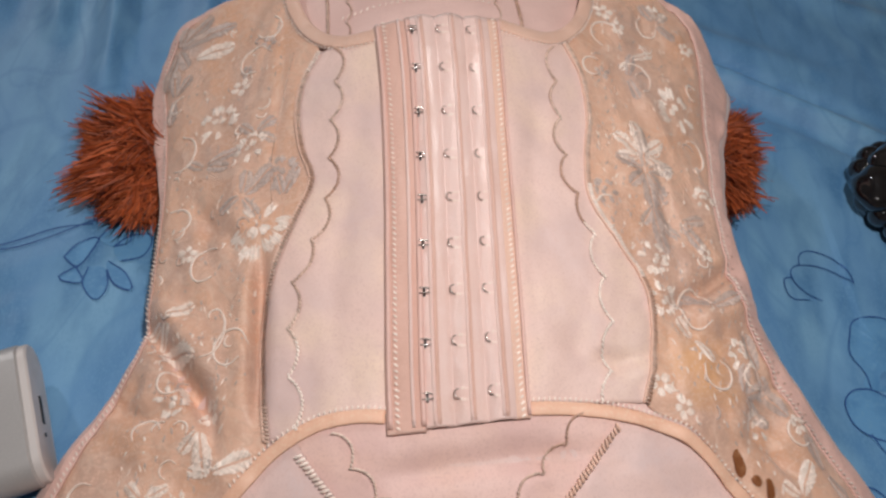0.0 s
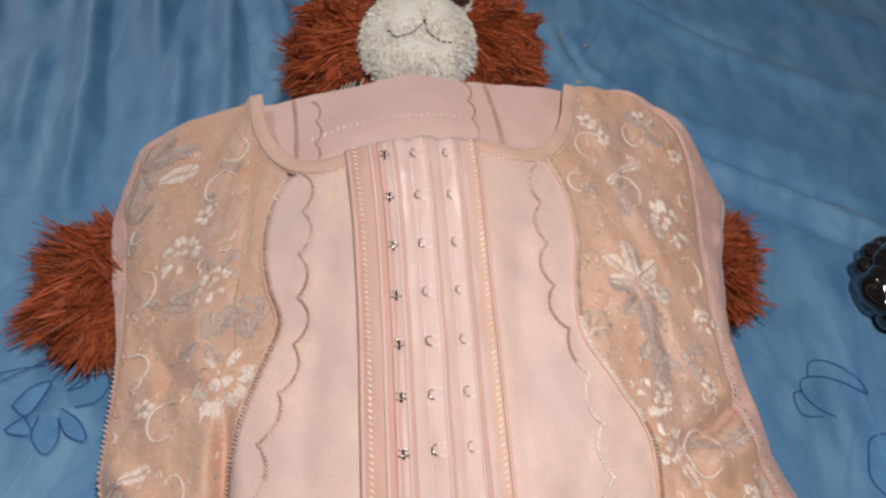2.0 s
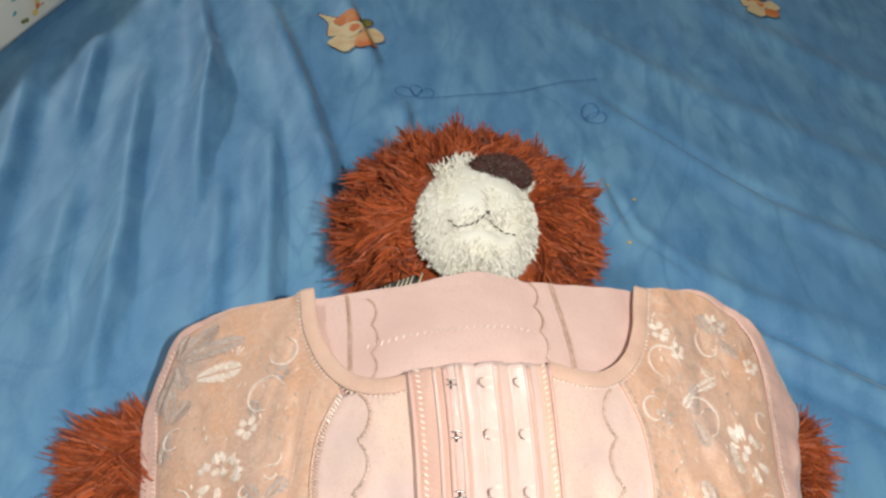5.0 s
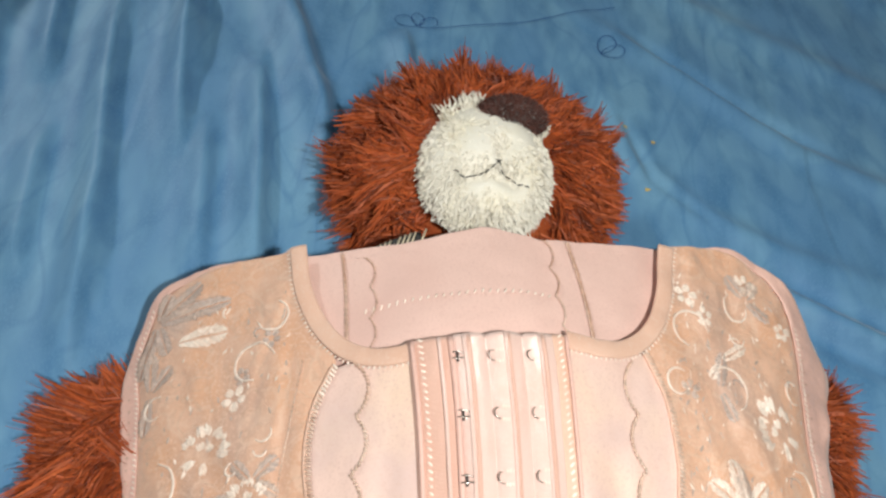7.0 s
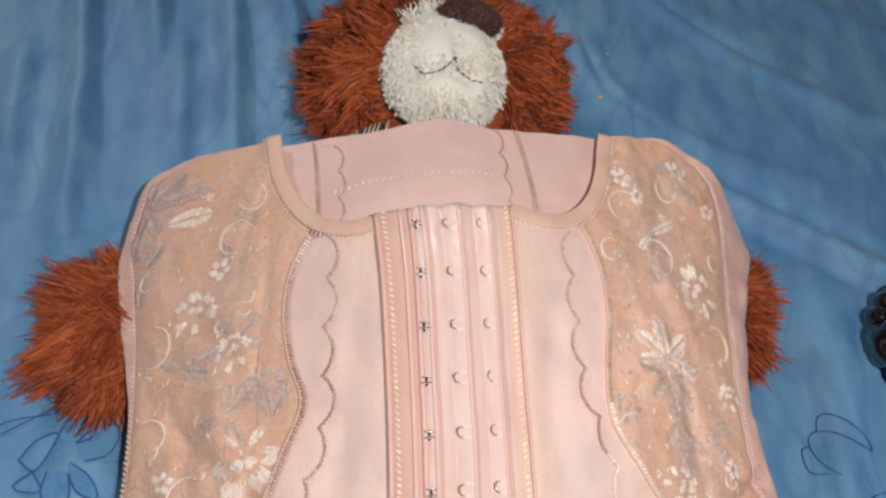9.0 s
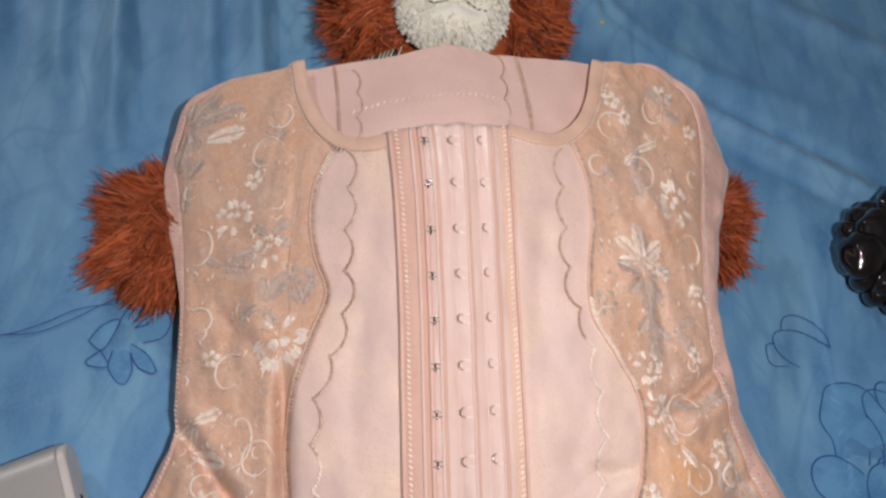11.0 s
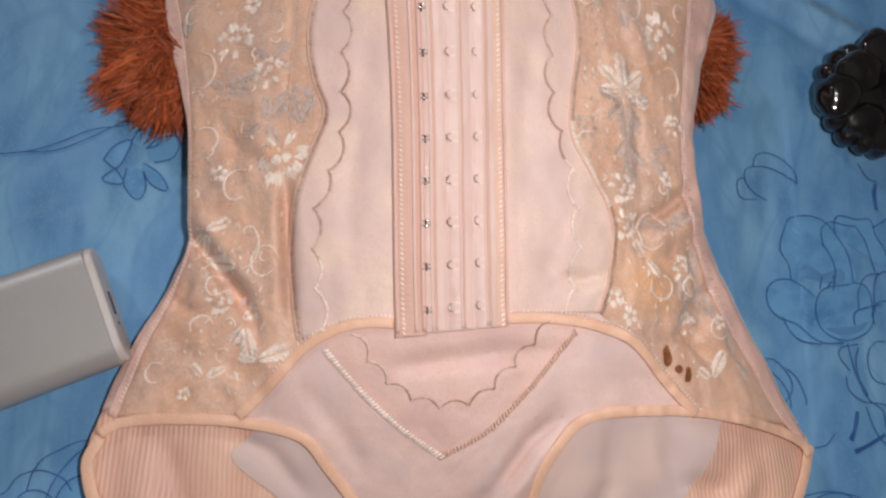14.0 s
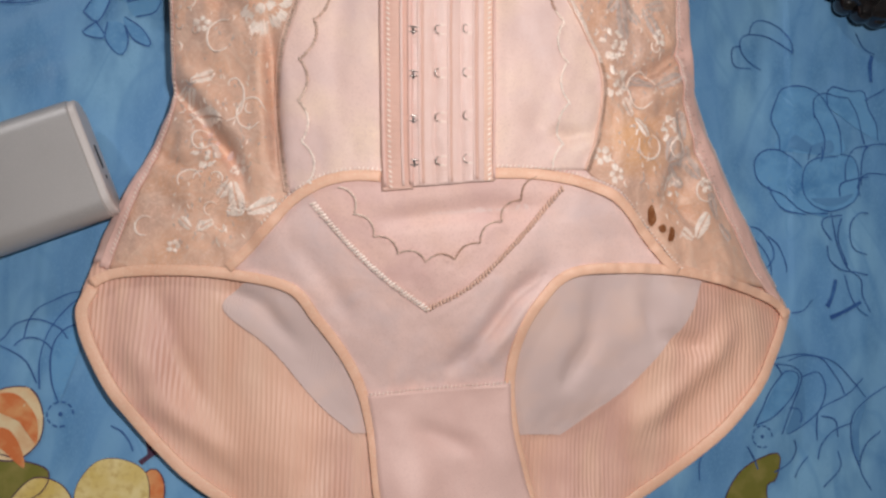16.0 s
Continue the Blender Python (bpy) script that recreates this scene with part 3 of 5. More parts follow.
drawn([(0.2780, 0.1192), (0.2695, 0.1262), (0.2620, 0.1295), (0.2521, 0.1283), (0.2458, 0.1215), (0.2470, 0.1108), (0.2542, 0.1046), (0.2655, 0.1007), (0.2727, 0.0939), (0.2821, 0.0899), (0.2959, 0.0903)], True)
drawn([(0.2551, 0.1057), (0.2594, 0.0970), (0.2666, 0.0908), (0.2801, 0.0888)], True)
drawn([(0.2977, 0.1602), (0.2972, 0.1685), (0.3017, 0.1734), (0.3138, 0.1714), (0.3242, 0.1720), (0.3272, 0.1607), (0.3324, 0.1515), (0.3332, 0.1402)], True)
drawn([(0.2979, 0.0904), (0.2997, 0.0805), (0.3018, 0.0699), (0.3082, 0.0561), (0.3174, 0.0493), (0.3182, 0.0389), (0.3238, 0.0286)])
drawn([(0.3055, 0.0878), (0.3028, 0.0806), (0.3027, 0.0717), (0.3084, 0.0578)])
drawn([(0.3190, 0.1026), (0.3178, 0.1099), (0.3246, 0.1175), (0.3400, 0.1178)])
drawn([(0.3202, 0.1099), (0.3213, 0.1247), (0.3266, 0.1361), (0.3450, 0.1384)])
drawn([(0.2390, 0.0788), (0.2465, 0.0790), (0.2526, 0.0740), (0.2571, 0.0671), (0.2573, 0.0602), (0.2522, 0.0533)])
drawn([(0.2542, 0.0740), (0.2610, 0.0683), (0.2658, 0.0570), (0.2661, 0.0518)])
drawn([(0.2689, 0.0265), (0.2766, 0.0282), (0.2830, 0.0350)])
drawn([(0.3198, 0.2108), (0.3252, 0.2013), (0.3332, 0.1979)])
drawn([(0.3250, 0.1660), (0.3288, 0.1685), (0.3399, 0.1749)])
drawn([(-0.2600, 0.1700), (-0.2300, 0.1780), (-0.2037, 0.1828), (-0.1924, 0.1853), (-0.1785, 0.1913), (-0.1646, 0.1992), (-0.1469, 0.2030)])
drawn([(-0.1553, 0.1815), (-0.1502, 0.1902), (-0.1415, 0.1943), (-0.1449, 0.1822), (-0.1489, 0.1769), (-0.1553, 0.1815)], True)
drawn([(-0.1415, 0.1943), (-0.1363, 0.2032), (-0.1288, 0.2055), (-0.1262, 0.1938), (-0.1335, 0.1898)], True)
drawn([(-0.1335, 0.1898), (-0.1265, 0.1972), (-0.1158, 0.1980), (-0.1179, 0.1859), (-0.1282, 0.1818)], True)
drawn([(-0.1342, 0.1813), (-0.1246, 0.1753), (-0.1192, 0.1657), (-0.1285, 0.1684), (-0.1338, 0.1764)], True)
drawn([(-0.1429, 0.1774), (-0.1434, 0.1674), (-0.1352, 0.1591), (-0.1314, 0.1666), (-0.1338, 0.1764)], True)
drawn([(-0.1489, 0.1769), (-0.1435, 0.1684), (-0.1556, 0.1698), (-0.1489, 0.1769)], True)
drawn([(-0.2050, -0.0040), (-0.1940, -0.0030), (-0.1831, 0.0020), (-0.1783, 0.0094), (-0.1676, 0.0126), (-0.1562, 0.0084), (-0.1516, 0.0026)])
drawn([(-0.1635, -0.0238), (-0.1645, -0.0093), (-0.1615, 0.0054), (-0.1541, 0.0174), (-0.1449, 0.0265)])
drawn([(-0.1900, -0.0010), (-0.1828, -0.0023), (-0.1714, -0.0094), (-0.1650, -0.0209)])
drawn([(0.2657, -0.0031), (0.2772, 0.0005), (0.2963, -0.0027), (0.3114, -0.0164), (0.3189, -0.0250)])
drawn([(0.2581, -0.0050), (0.2694, -0.0065), (0.2749, -0.0133), (0.2680, -0.0300), (0.2608, -0.0473)])
drawn([(0.2749, -0.0126), (0.2865, -0.0097), (0.2911, -0.0200), (0.2857, -0.0337), (0.2721, -0.0439), (0.2645, -0.0473)])
drawn([(0.2875, -0.0364), (0.2970, -0.0388), (0.2986, -0.0490)])
drawn([(0.3400, -0.0150), (0.3297, -0.0197), (0.3188, -0.0267), (0.3087, -0.0371), (0.3081, -0.0542), (0.3133, -0.0678)])
drawn([(0.3286, -0.0456), (0.3177, -0.0542), (0.3133, -0.0678), (0.3205, -0.0814)])
drawn([(0.2983, -0.0575), (0.2999, -0.0676), (0.2881, -0.0793)])
patch([(0.2700, 0.1320), (0.2850, 0.1290), (0.3000, 0.1300), (0.2990, 0.1380), (0.2860, 0.1340), (0.2740, 0.1400)], "printed_shade", M_LINE2, 0.0007)
patch([(0.2840, 0.0990), (0.2960, 0.0950), (0.3080, 0.0980), (0.3140, 0.1040), (0.3040, 0.1010), (0.2920, 0.1000)], "printed_shade", M_LINE2, 0.0007)
patch([(0.2749, -0.0150), (0.2770, -0.0320), (0.2740, -0.0420), (0.2640, -0.0470), (0.2700, -0.0300)], "printed_shade", M_LINE2, 0.0007)
patch([(0.3190, -0.0290), (0.3140, -0.0420), (0.3130, -0.0640), (0.3090, -0.0540), (0.3100, -0.0390)], "printed_shade", M_LINE2, 0.0007)
drawn([(-0.1732, 0.0026), (-0.1717, 0.0112), (-0.1671, 0.0184), (-0.1593, 0.0229), (-0.1505, 0.0272), (-0.1396, 0.0275)])
drawn([(-0.1776, -0.0017), (-0.174, 0.002), (-0.1671, 0.0027), (-0.1617, 0.0), (-0.1589, -0.0034)])
drawn([(-0.1537, -0.0307), (-0.1572, -0.0224), (-0.1592, -0.0112), (-0.1586, -0.0014), (-0.1556, 0.0052), (-0.1505, 0.0093), (-0.1426, 0.0109)], True)
drawn([(-0.1269, -0.0427), (-0.1213, -0.0456), (-0.1171, -0.0508), (-0.1149, -0.0559)])
drawn([(0.2878, 0.1517), (0.2877, 0.1638), (0.295, 0.1688), (0.3049, 0.167), (0.3129, 0.1669)], True)
drawn([(0.2928, 0.1247), (0.2948, 0.137), (0.2924, 0.1462), (0.288, 0.1535)])
drawn([(0.2824, 0.1242), (0.2834, 0.1278), (0.2849, 0.1326)])
drawn([(0.2875, 0.1245), (0.2895, 0.1271), (0.2918, 0.1293)])
drawn([(0.2917, 0.1235), (0.2928, 0.1286), (0.2928, 0.1335)])
drawn([(0.313, 0.1659), (0.3185, 0.1571), (0.3212, 0.1461), (0.3235, 0.1371)])
drawn([(0.3087, 0.1126), (0.3096, 0.1234), (0.3158, 0.1333), (0.3256, 0.1361)])
drawn([(0.3046, 0.1018), (0.3051, 0.1095), (0.3134, 0.113), (0.3256, 0.1157)])
drawn([(0.2973, 0.0734), (0.291, 0.0819), (0.2933, 0.0873), (0.3057, 0.0898)])
drawn([(0.3245, 0.0917), (0.3182, 0.0916), (0.3119, 0.0849), (0.311, 0.0742), (0.3144, 0.0673), (0.3224, 0.0651)])
drawn([(0.2943, 0.0698), (0.2954, 0.0612), (0.3039, 0.0547), (0.3148, 0.0534), (0.3227, 0.0518)])
drawn([(0.3061, 0.0513), (0.3096, 0.0393), (0.3146, 0.0308), (0.3217, 0.0258)])
drawn([(0.222, 0.0764), (0.2318, 0.076), (0.2391, 0.0723), (0.2432, 0.0658), (0.246, 0.0592), (0.2412, 0.0546)])
drawn([(0.2452, 0.0711), (0.2515, 0.0646), (0.2554, 0.0563), (0.2554, 0.0495)])
drawn([(0.2391, -0.0052), (0.2498, -0.0037), (0.2573, -0.0053), (0.2616, -0.011)])
drawn([(0.2516, -0.0037), (0.2636, -0.0003), (0.2762, 0.0014), (0.2887, -0.0012), (0.2954, -0.0084), (0.3013, -0.0165), (0.3037, -0.023)])
drawn([(0.2614, -0.0116), (0.2656, -0.009), (0.2723, -0.0108), (0.2719, -0.0177), (0.2676, -0.0253), (0.2602, -0.0331), (0.2526, -0.0386), (0.244, -0.0418)], True)
drawn([(0.2614, -0.0116), (0.2536, -0.021), (0.248, -0.0319), (0.2422, -0.0424)])
drawn([(0.2338, -0.0099), (0.2383, -0.021), (0.2383, -0.0287)])
drawn([(0.2659, -0.0314), (0.272, -0.0323), (0.2745, -0.0359), (0.2732, -0.0404)])
drawn([(0.3169, -0.0132), (0.3058, -0.023), (0.2875, -0.0318), (0.2846, -0.0393), (0.2844, -0.0511)])
drawn([(0.2687, -0.0507), (0.2702, -0.0564), (0.2651, -0.0646), (0.255, -0.07)])
drawn([(0.2376, -0.0546), (0.2417, -0.0615), (0.2442, -0.0683)])
drawn([(0.2065, -0.0745), (0.2065, -0.0646), (0.2102, -0.0564)])
drawn([(0.309, -0.0402), (0.2952, -0.0456), (0.2871, -0.0541), (0.2846, -0.0623)])
drawn([(0.2779, -0.0608), (0.2728, -0.0663), (0.2686, -0.0733)])
drawn([(-0.199, 0.1836), (-0.1814, 0.1856), (-0.1656, 0.1938), (-0.1487, 0.2043), (-0.1385, 0.2065)])
line_flower((0.000, 0.562), 0.017, 0.6, 3, 3.0, False)
line_flower((0.134, 0.555), 0.022, 0.3, 2, 1.5, False)
outline([(0.010, 0.562), (0.037, 0.569), (0.075, 0.579), (0.111, 0.596), (0.153, 0.612)], 0.0008)
for stem in ([(0.3314, 0.1970), (0.3294, 0.1898), (0.3299, 0.1789)], [(0.2996, 0.0483), (0.2971, 0.0386), (0.2933, 0.0311)], [(0.3170, 0.0347), (0.3054, 0.0285), (0.2954, 0.0243)]):
    outline(stem, 0.0028, "printed_stem", M_LINE)
for cx, cy in ((-0.1524, -0.0368), (0.2477, -0.0489)):
    for i in range(9):
        a = i * math.tau / 9 * 0.85
        outline([(cx + 0.0065 * math.cos(a), cy + 0.0065 * math.sin(a)), (cx + 0.0065 * math.cos(a + 0.4), cy + 0.0065 * math.sin(a + 0.4))], 0.0010, "print_dot")
    patch([(cx + 0.0012 * math.cos(a), cy + 0.0012 * math.sin(a)) for a in (0, 1.57, 3.14, 4.71)], "print_dot", M_LINE)


def blob(c, r, k=1.0, turn=0.0, n=8, rough=0.12, seed=1):
    rnd = random.Random(seed)
    return [(c[0] + r * (1 + rnd.uniform(-rough, rough)) * math.cos(i * math.tau / n + turn), c[1] + r * k * (1 + rnd.uniform(-rough, rough)) * math.sin(i * math.tau / n + turn)) for i in range(n)]


def colour_flower(shapes):
    for i, (shape, mat, name) in enumerate(shapes):
        patch(shape, name, mat, 0.0006 + 0.00025 * i)
        if name in ("printed_petal", "printed_leaf"):
            outline(shape, 0.0008, "petal_outline", M_PLUM, True)


colour_flower((
    (blob((-0.180, -0.070), 0.022, 0.6, 0.3, 8, 0.15, 2), M_LEAF, "printed_leaf"),
    (blob((-0.176, -0.041), 0.0165, 1.2, 0.2, 8, 0.10, 3), M_CREAM, "printed_petal"),
    ([(-0.192, -0.030), (-0.176, -0.026), (-0.164, -0.038), (-0.163, -0.052), (-0.170, -0.042), (-0.182, -0.036)], M_ORANGE, "printed_streak"),
    ([(-0.192, -0.046), (-0.178, -0.044), (-0.170, -0.054), (-0.168, -0.064), (-0.180, -0.054)], M_ORANGE, "printed_streak"),
))
colour_flower((
    (blob((-0.104, -0.078), 0.007, 2.0, 0.4, 7, 0.1, 4), M_ORANGE, "printed_petal"),
    (blob((-0.160, -0.094), 0.019, 1.2, 0.1, 8, 0.12, 5), M_YELLOW, "printed_petal"),
    (blob((-0.124, -0.080), 0.0185, 1.15, 0.6, 8, 0.10, 6), M_YELLOW, "printed_petal"),
))
outline([(-0.111, -0.062), (-0.103, -0.056), (-0.092, -0.050)], 0.0035, "printed_stem", M_PLUM)
outline([(-0.106, -0.058), (-0.108, -0.048), (-0.110, -0.038)], 0.0030, "printed_stem", M_PLUM)
colour_flower((([(0.222, -0.090), (0.232, -0.070), (0.250, -0.060), (0.259, -0.060), (0.256, -0.074), (0.250, -0.078), (0.249, -0.095), (0.235, -0.105)], M_LEAF, "printed_leaf"),))
for cx, cy, s in ((-0.055, 0.632, 1.0), (0.345, 0.765, 0.85)):
    colour_flower((
        ([(cx + 0.002 * s, cy + 0.018 * s), (cx + 0.010 * s, cy + 0.026 * s), (cx + 0.016 * s, cy + 0.022 * s), (cx + 0.010 * s, cy + 0.012 * s)], M_LEAF, "printed_leaf"),
        ([(cx - 0.032 * s, cy + 0.026 * s), (cx - 0.022 * s, cy + 0.014 * s), (cx - 0.020 * s, cy - 0.004 * s), (cx - 0.006 * s, cy + 0.002 * s), (cx - 0.012 * s, cy + 0.018 * s)], M_CREAM, "printed_petal"),
        (blob((cx - 0.004 * s, cy + 0.016 * s), 0.011 * s, 0.8, 0.4, 7, 0.2, 8), M_ORANGE, "printed_petal"),
        (blob((cx + 0.016 * s, cy + 0.002 * s), 0.010 * s, 1.0, 0.5, 7, 0.2, 9), M_CREAM, "printed_petal"),
        (blob((cx - 0.006 * s, cy - 0.012 * s), 0.013 * s, 0.8, 0.2, 8, 0.2, 11), M_CREAM, "printed_petal"),
        (blob((cx + 0.012 * s, cy - 0.014 * s), 0.009 * s, 1.0, 0.2, 8, 0.2, 12), M_ORANGE, "printed_petal"),
        (blob((cx - 0.001 * s, cy + 0.001 * s), 0.009 * s, 0.9, 0.5, 7, 0.25, 10), M_CREAM, "printed_streak"),
        (blob((cx + 0.001 * s, cy + 0.001 * s), 0.004 * s, 1.0, 0.5, 7, 0.25, 10), M_ORANGE, "printed_streak"),
    ))
for i, (x, y) in enumerate(((0.143, 0.484), (0.161, 0.472), (0.150, 0.43))):
    patch(blob((x, y), 0.0016, 0.8, 0, 6, 0.2, i), "yellow_fleck", M_YELLOW, 0.0007)

# ---- the garment ----
garment = empty("body_shaper", (0.035, 0.15, 0.0), "peach lace body shaper with hook-and-eye front, over a plush toy", "bodysuit")
garment.location = (0, 0, 0)

SEAM_L = [(-0.033, 0.262), (-0.039, 0.246), (-0.040, 0.228), (-0.036, 0.209), (-0.030, 0.192), (-0.036, 0.173), (-0.043, 0.150), (-0.045, 0.125), (-0.042, 0.101), (-0.038, 0.080)]
SEAM_R = [(0.089, 0.271), (0.0965, 0.2525), (0.0986, 0.2305), (0.0958, 0.207), (0.0965, 0.185), (0.1080, 0.1660), (0.1170, 0.152), (0.1212, 0.136), (0.1190, 0.115), (0.1140, 0.096)]
OUT_L = [(-0.056, 0.318), (-0.088, 0.3185), (-0.108, 0.315), (-0.1195, 0.307), (-0.125, 0.290), (-0.1285, 0.268), (-0.123, 0.243), (-0.115, 0.217), (-0.108, 0.190),
         (-0.104, 0.160), (-0.103, 0.136), (-0.106, 0.119), (-0.117, 0.096), (-0.130, 0.068), (-0.138, 0.042)]
OUT_R = [(0.108, 0.328), (0.138, 0.335), (0.160, 0.331), (0.178, 0.321), (0.190, 0.303), (0.2005, 0.285), (0.195, 0.262), (0.184, 0.238), (0.180, 0.212),
         (0.180, 0.185), (0.186, 0.160), (0.187, 0.143), (0.205, 0.112), (0.229, 0.079), (0.256, 0.031)]
NECK = [(-0.0535, 0.316), (-0.049, 0.296), (-0.040, 0.279), (-0.029, 0.268), (-0.017, 0.2635), (-0.005, 0.264), (0.010, 0.267), (0.030, 0.269), (0.054, 0.270), (0.068, 0.269), (0.081, 0.272),
        (0.093, 0.282), (0.101, 0.298), (0.1065, 0.324)]
IN_L = [(-0.0535, 0.315), (-0.050, 0.300), (-0.044, 0.286), (-0.038, 0.272)] + SEAM_L[0:1] + SEAM_L[2:9:2] + [(-0.043, 0.112)] + SEAM_L[8:] + [(-0.049, 0.063), (-0.058, 0.052), (-0.068, 0.040)]
IN_R = [(0.1065, 0.324), (0.103, 0.305), (0.098, 0.290), (0.093, 0.279)] + SEAM_R[0:1] + SEAM_R[2:9:2] + [(0.119, 0.115)] + SEAM_R[9:] + [(0.134, 0.086), (0.152, 0.069), (0.172, 0.048)]


def inward(pts, d, inner):
    """The curve moved d towards its inner side."""
    p = np.array(pts)
    return [tuple(v) for v in p + along(p) * d * inner]


LACE_L = [(-0.056, 0.316), (-0.086, 0.3155), (-0.104, 0.312), (-0.114, 0.305), (-0.119, 0.290), (-0.1205, 0.275), (-0.1160, 0.255), (-0.1105, 0.227), (-0.1060, 0.196),
          (-0.1035, 0.165), (-0.1015, 0.138), (-0.1025, 0.120), (-0.1125, 0.095), (-0.1235, 0.068), (-0.1320, 0.040)]
LACE_R = [(0.108, 0.325), (0.136, 0.331), (0.156, 0.327), (0.1665, 0.3185), (0.1725, 0.306), (0.1750, 0.288), (0.1745, 0.265), (0.1715, 0.236), (0.1690, 0.210),
          (0.1680, 0.185), (0.1710, 0.160), (0.1755, 0.140), (0.1900, 0.110), (0.2120, 0.080), (0.2400, 0.040)]
OUT_L = inward(OUT_L, 0.0030, 1)
OUT_R = inward(OUT_R, 0.0036, -1)
OUT_L2 = [tuple(p) for p in spline(LACE_L, len(IN_L))]
OUT_R2 = [tuple(p) for p in spline(LACE_R, len(IN_R))]


def droop(depth, at=0):
    """A panel whose outer edge turns down."""
    return lambda u: -depth * max(0.0, 1 - (u if at == 0 else 1 - u) / 0.12) ** 2


BACK_L = [(0.024, 0.3265), (-0.010, 0.321), (-0.028, 0.315), (-0.056, 0.3165), (-0.100, 0.314), (-0.119, 0.305), (-0.127, 0.280), (-0.129, 0.262), (-0.117, 0.224), (-0.107, 0.180), (-0.105, 0.136),
          (-0.109, 0.118), (-0.132, 0.072), (-0.141, 0.044), (-0.146, 0.012), (-0.127, -0.026), (-0.093, -0.065), (-0.045, -0.100), (0.010, -0.130)]
BACK_R = [(0.030, 0.3265), (0.062, 0.323), (0.076, 0.323), (0.105, 0.327), (0.150, 0.332), (0.183, 0.315), (0.199, 0.297), (0.203, 0.281), (0.191, 0.246), (0.182, 0.200), (0.185, 0.165),
          (0.192, 0.142), (0.232, 0.079), (0.252, 0.043), (0.258, 0.022), (0.230, -0.022), (0.190, -0.062), (0.145, -0.100), (0.095, -0.130)]
BACK_L = inward(BACK_L, 0.0034, 1)
BACK_R = inward(BACK_R, 0.0040, -1)
BACK_L[0], BACK_R[0] = (0.024, 0.3265), (0.030, 0.3265)
under = lambda x, y: -0.0022 - 0.0026 * min(1.0, max(0.0, (y - 0.03) / 0.06))
low = lambda x, y: cloth(x, y) + under(x, y)
part("back_panel", loft(BACK_L[:14], BACK_R[:14], 60, 120, under, 0.001), M_INNER, garment, "smooth pink inside of the back")
seat = part("seat_panel", loft(BACK_L[12:], BACK_R[12:], 80, 60, lambda x, y: under(x, y) - 0.0012, 0.001), M_RIB, garment, "ribbed peach seat fabric")
part("sheer_insert", loft([(-0.060, 0.034), (-0.070, 0.020), (-0.045, 0.000), (-0.020, -0.028), (0.000, -0.045)], [(0.0, 0.034), (0.0, 0.020), (0.01, 0.0), (0.012, -0.028), (0.014, -0.045)], 20, 24, lambda x, y: under(x, y) + 0.0003, 0), M_SHEER, garment, "grey-pink sheer insert of the seat")
part("sheer_insert", loft([(0.105, 0.044), (0.09, 0.02), (0.082, -0.01), (0.084, -0.03), (0.09, -0.045)], [(0.190, 0.046), (0.180, 0.020), (0.160, -0.005), (0.145, -0.022), (0.115, -0.045)], 20, 24, lambda x, y: under(x, y) + 0.0003, 0), M_SHEER, garment, "grey-pink sheer insert of the seat")

part("lace_panel", loft(OUT_L2, IN_L, 60, 150, 0.0, 0.0012, droop(0.004)), M_LACE, garment, "tan floral lace side panel")
part("lace_panel", loft(IN_R, OUT_R2, 60, 150, 0.0, 0.0012, droop(0.004, 1)), M_LACE, garment, "tan floral lace side panel")
PL = [(-0.0070, 0.2675), (-0.0015, 0.228), (0.0022, 0.186), (0.0045, 0.145), (0.0068, 0.106), (0.0090, 0.0815)]
PR = [(0.0530, 0.2710), (0.0560, 0.229), (0.0590, 0.186), (0.0610, 0.145), (0.0635, 0.106), (0.0650, 0.0875)]
part("front_panel", loft(SEAM_L, [tuple(p) for p in spline([(-0.004, 0.266)] + [(x + 0.003, y) for x, y in PL[1:5]] + [(0.011, 0.090)], 10)], 24, 90, 0.0006), M_MESH, garment, "smooth pink mesh front panel")
part("front_panel", loft([tuple(p) for p in spline([(0.051, 0.270)] + [(x - 0.003, y) for x, y in PR[1:5]] + [(0.062, 0.094)], 10)], SEAM_R, 24, 90, 0.0006), M_MESH, garment, "smooth pink mesh front panel")
LOW_L = [(0.012, 0.0980), (-0.021, 0.0935), (-0.040, 0.0825), (-0.052, 0.066), (-0.066, 0.042), (-0.050, 0.036), (-0.034, 0.032), (-0.021, 0.017), (-0.006, -0.001), (0.004, -0.020), (0.007, -0.030)]
LOW_R = [(0.062, 0.1030), (0.085, 0.1045), (0.114, 0.1025), (0.139, 0.0925), (0.170, 0.049), (0.140, 0.046), (0.111, 0.043), (0.097, 0.031), (0.087, 0.013), (0.0835, -0.010), (0.0840, -0.024)]
part("lower_panel", loft(LOW_L, LOW_R, 60, 80, -0.0010, 0.0008), M_LOWER, garment, "sheer pink lower front panel")
part("vee_panel", loft([(-0.030, 0.086), (-0.022, 0.074), (-0.006, 0.056), (0.014, 0.0385), (0.035, 0.0235)], [(0.108, 0.096), (0.099, 0.084), (0.076, 0.056), (0.057, 0.0365), (0.037, 0.0235)], 40, 40, -0.0005, 0), M_VEE, garment, "double pink mesh inside the stitched vee")
part("gusset", loft([(0.007, -0.024), (0.0115, -0.045), (0.0145, -0.070), (0.020, -0.100), (0.026, -0.130)], [(0.084, -0.016), (0.0865, -0.040), (0.0955, -0.070), (0.104, -0.100), (0.095, -0.130)], 30, 40, 0.0012), M_INNER, garment, "double-layered pink gusset")


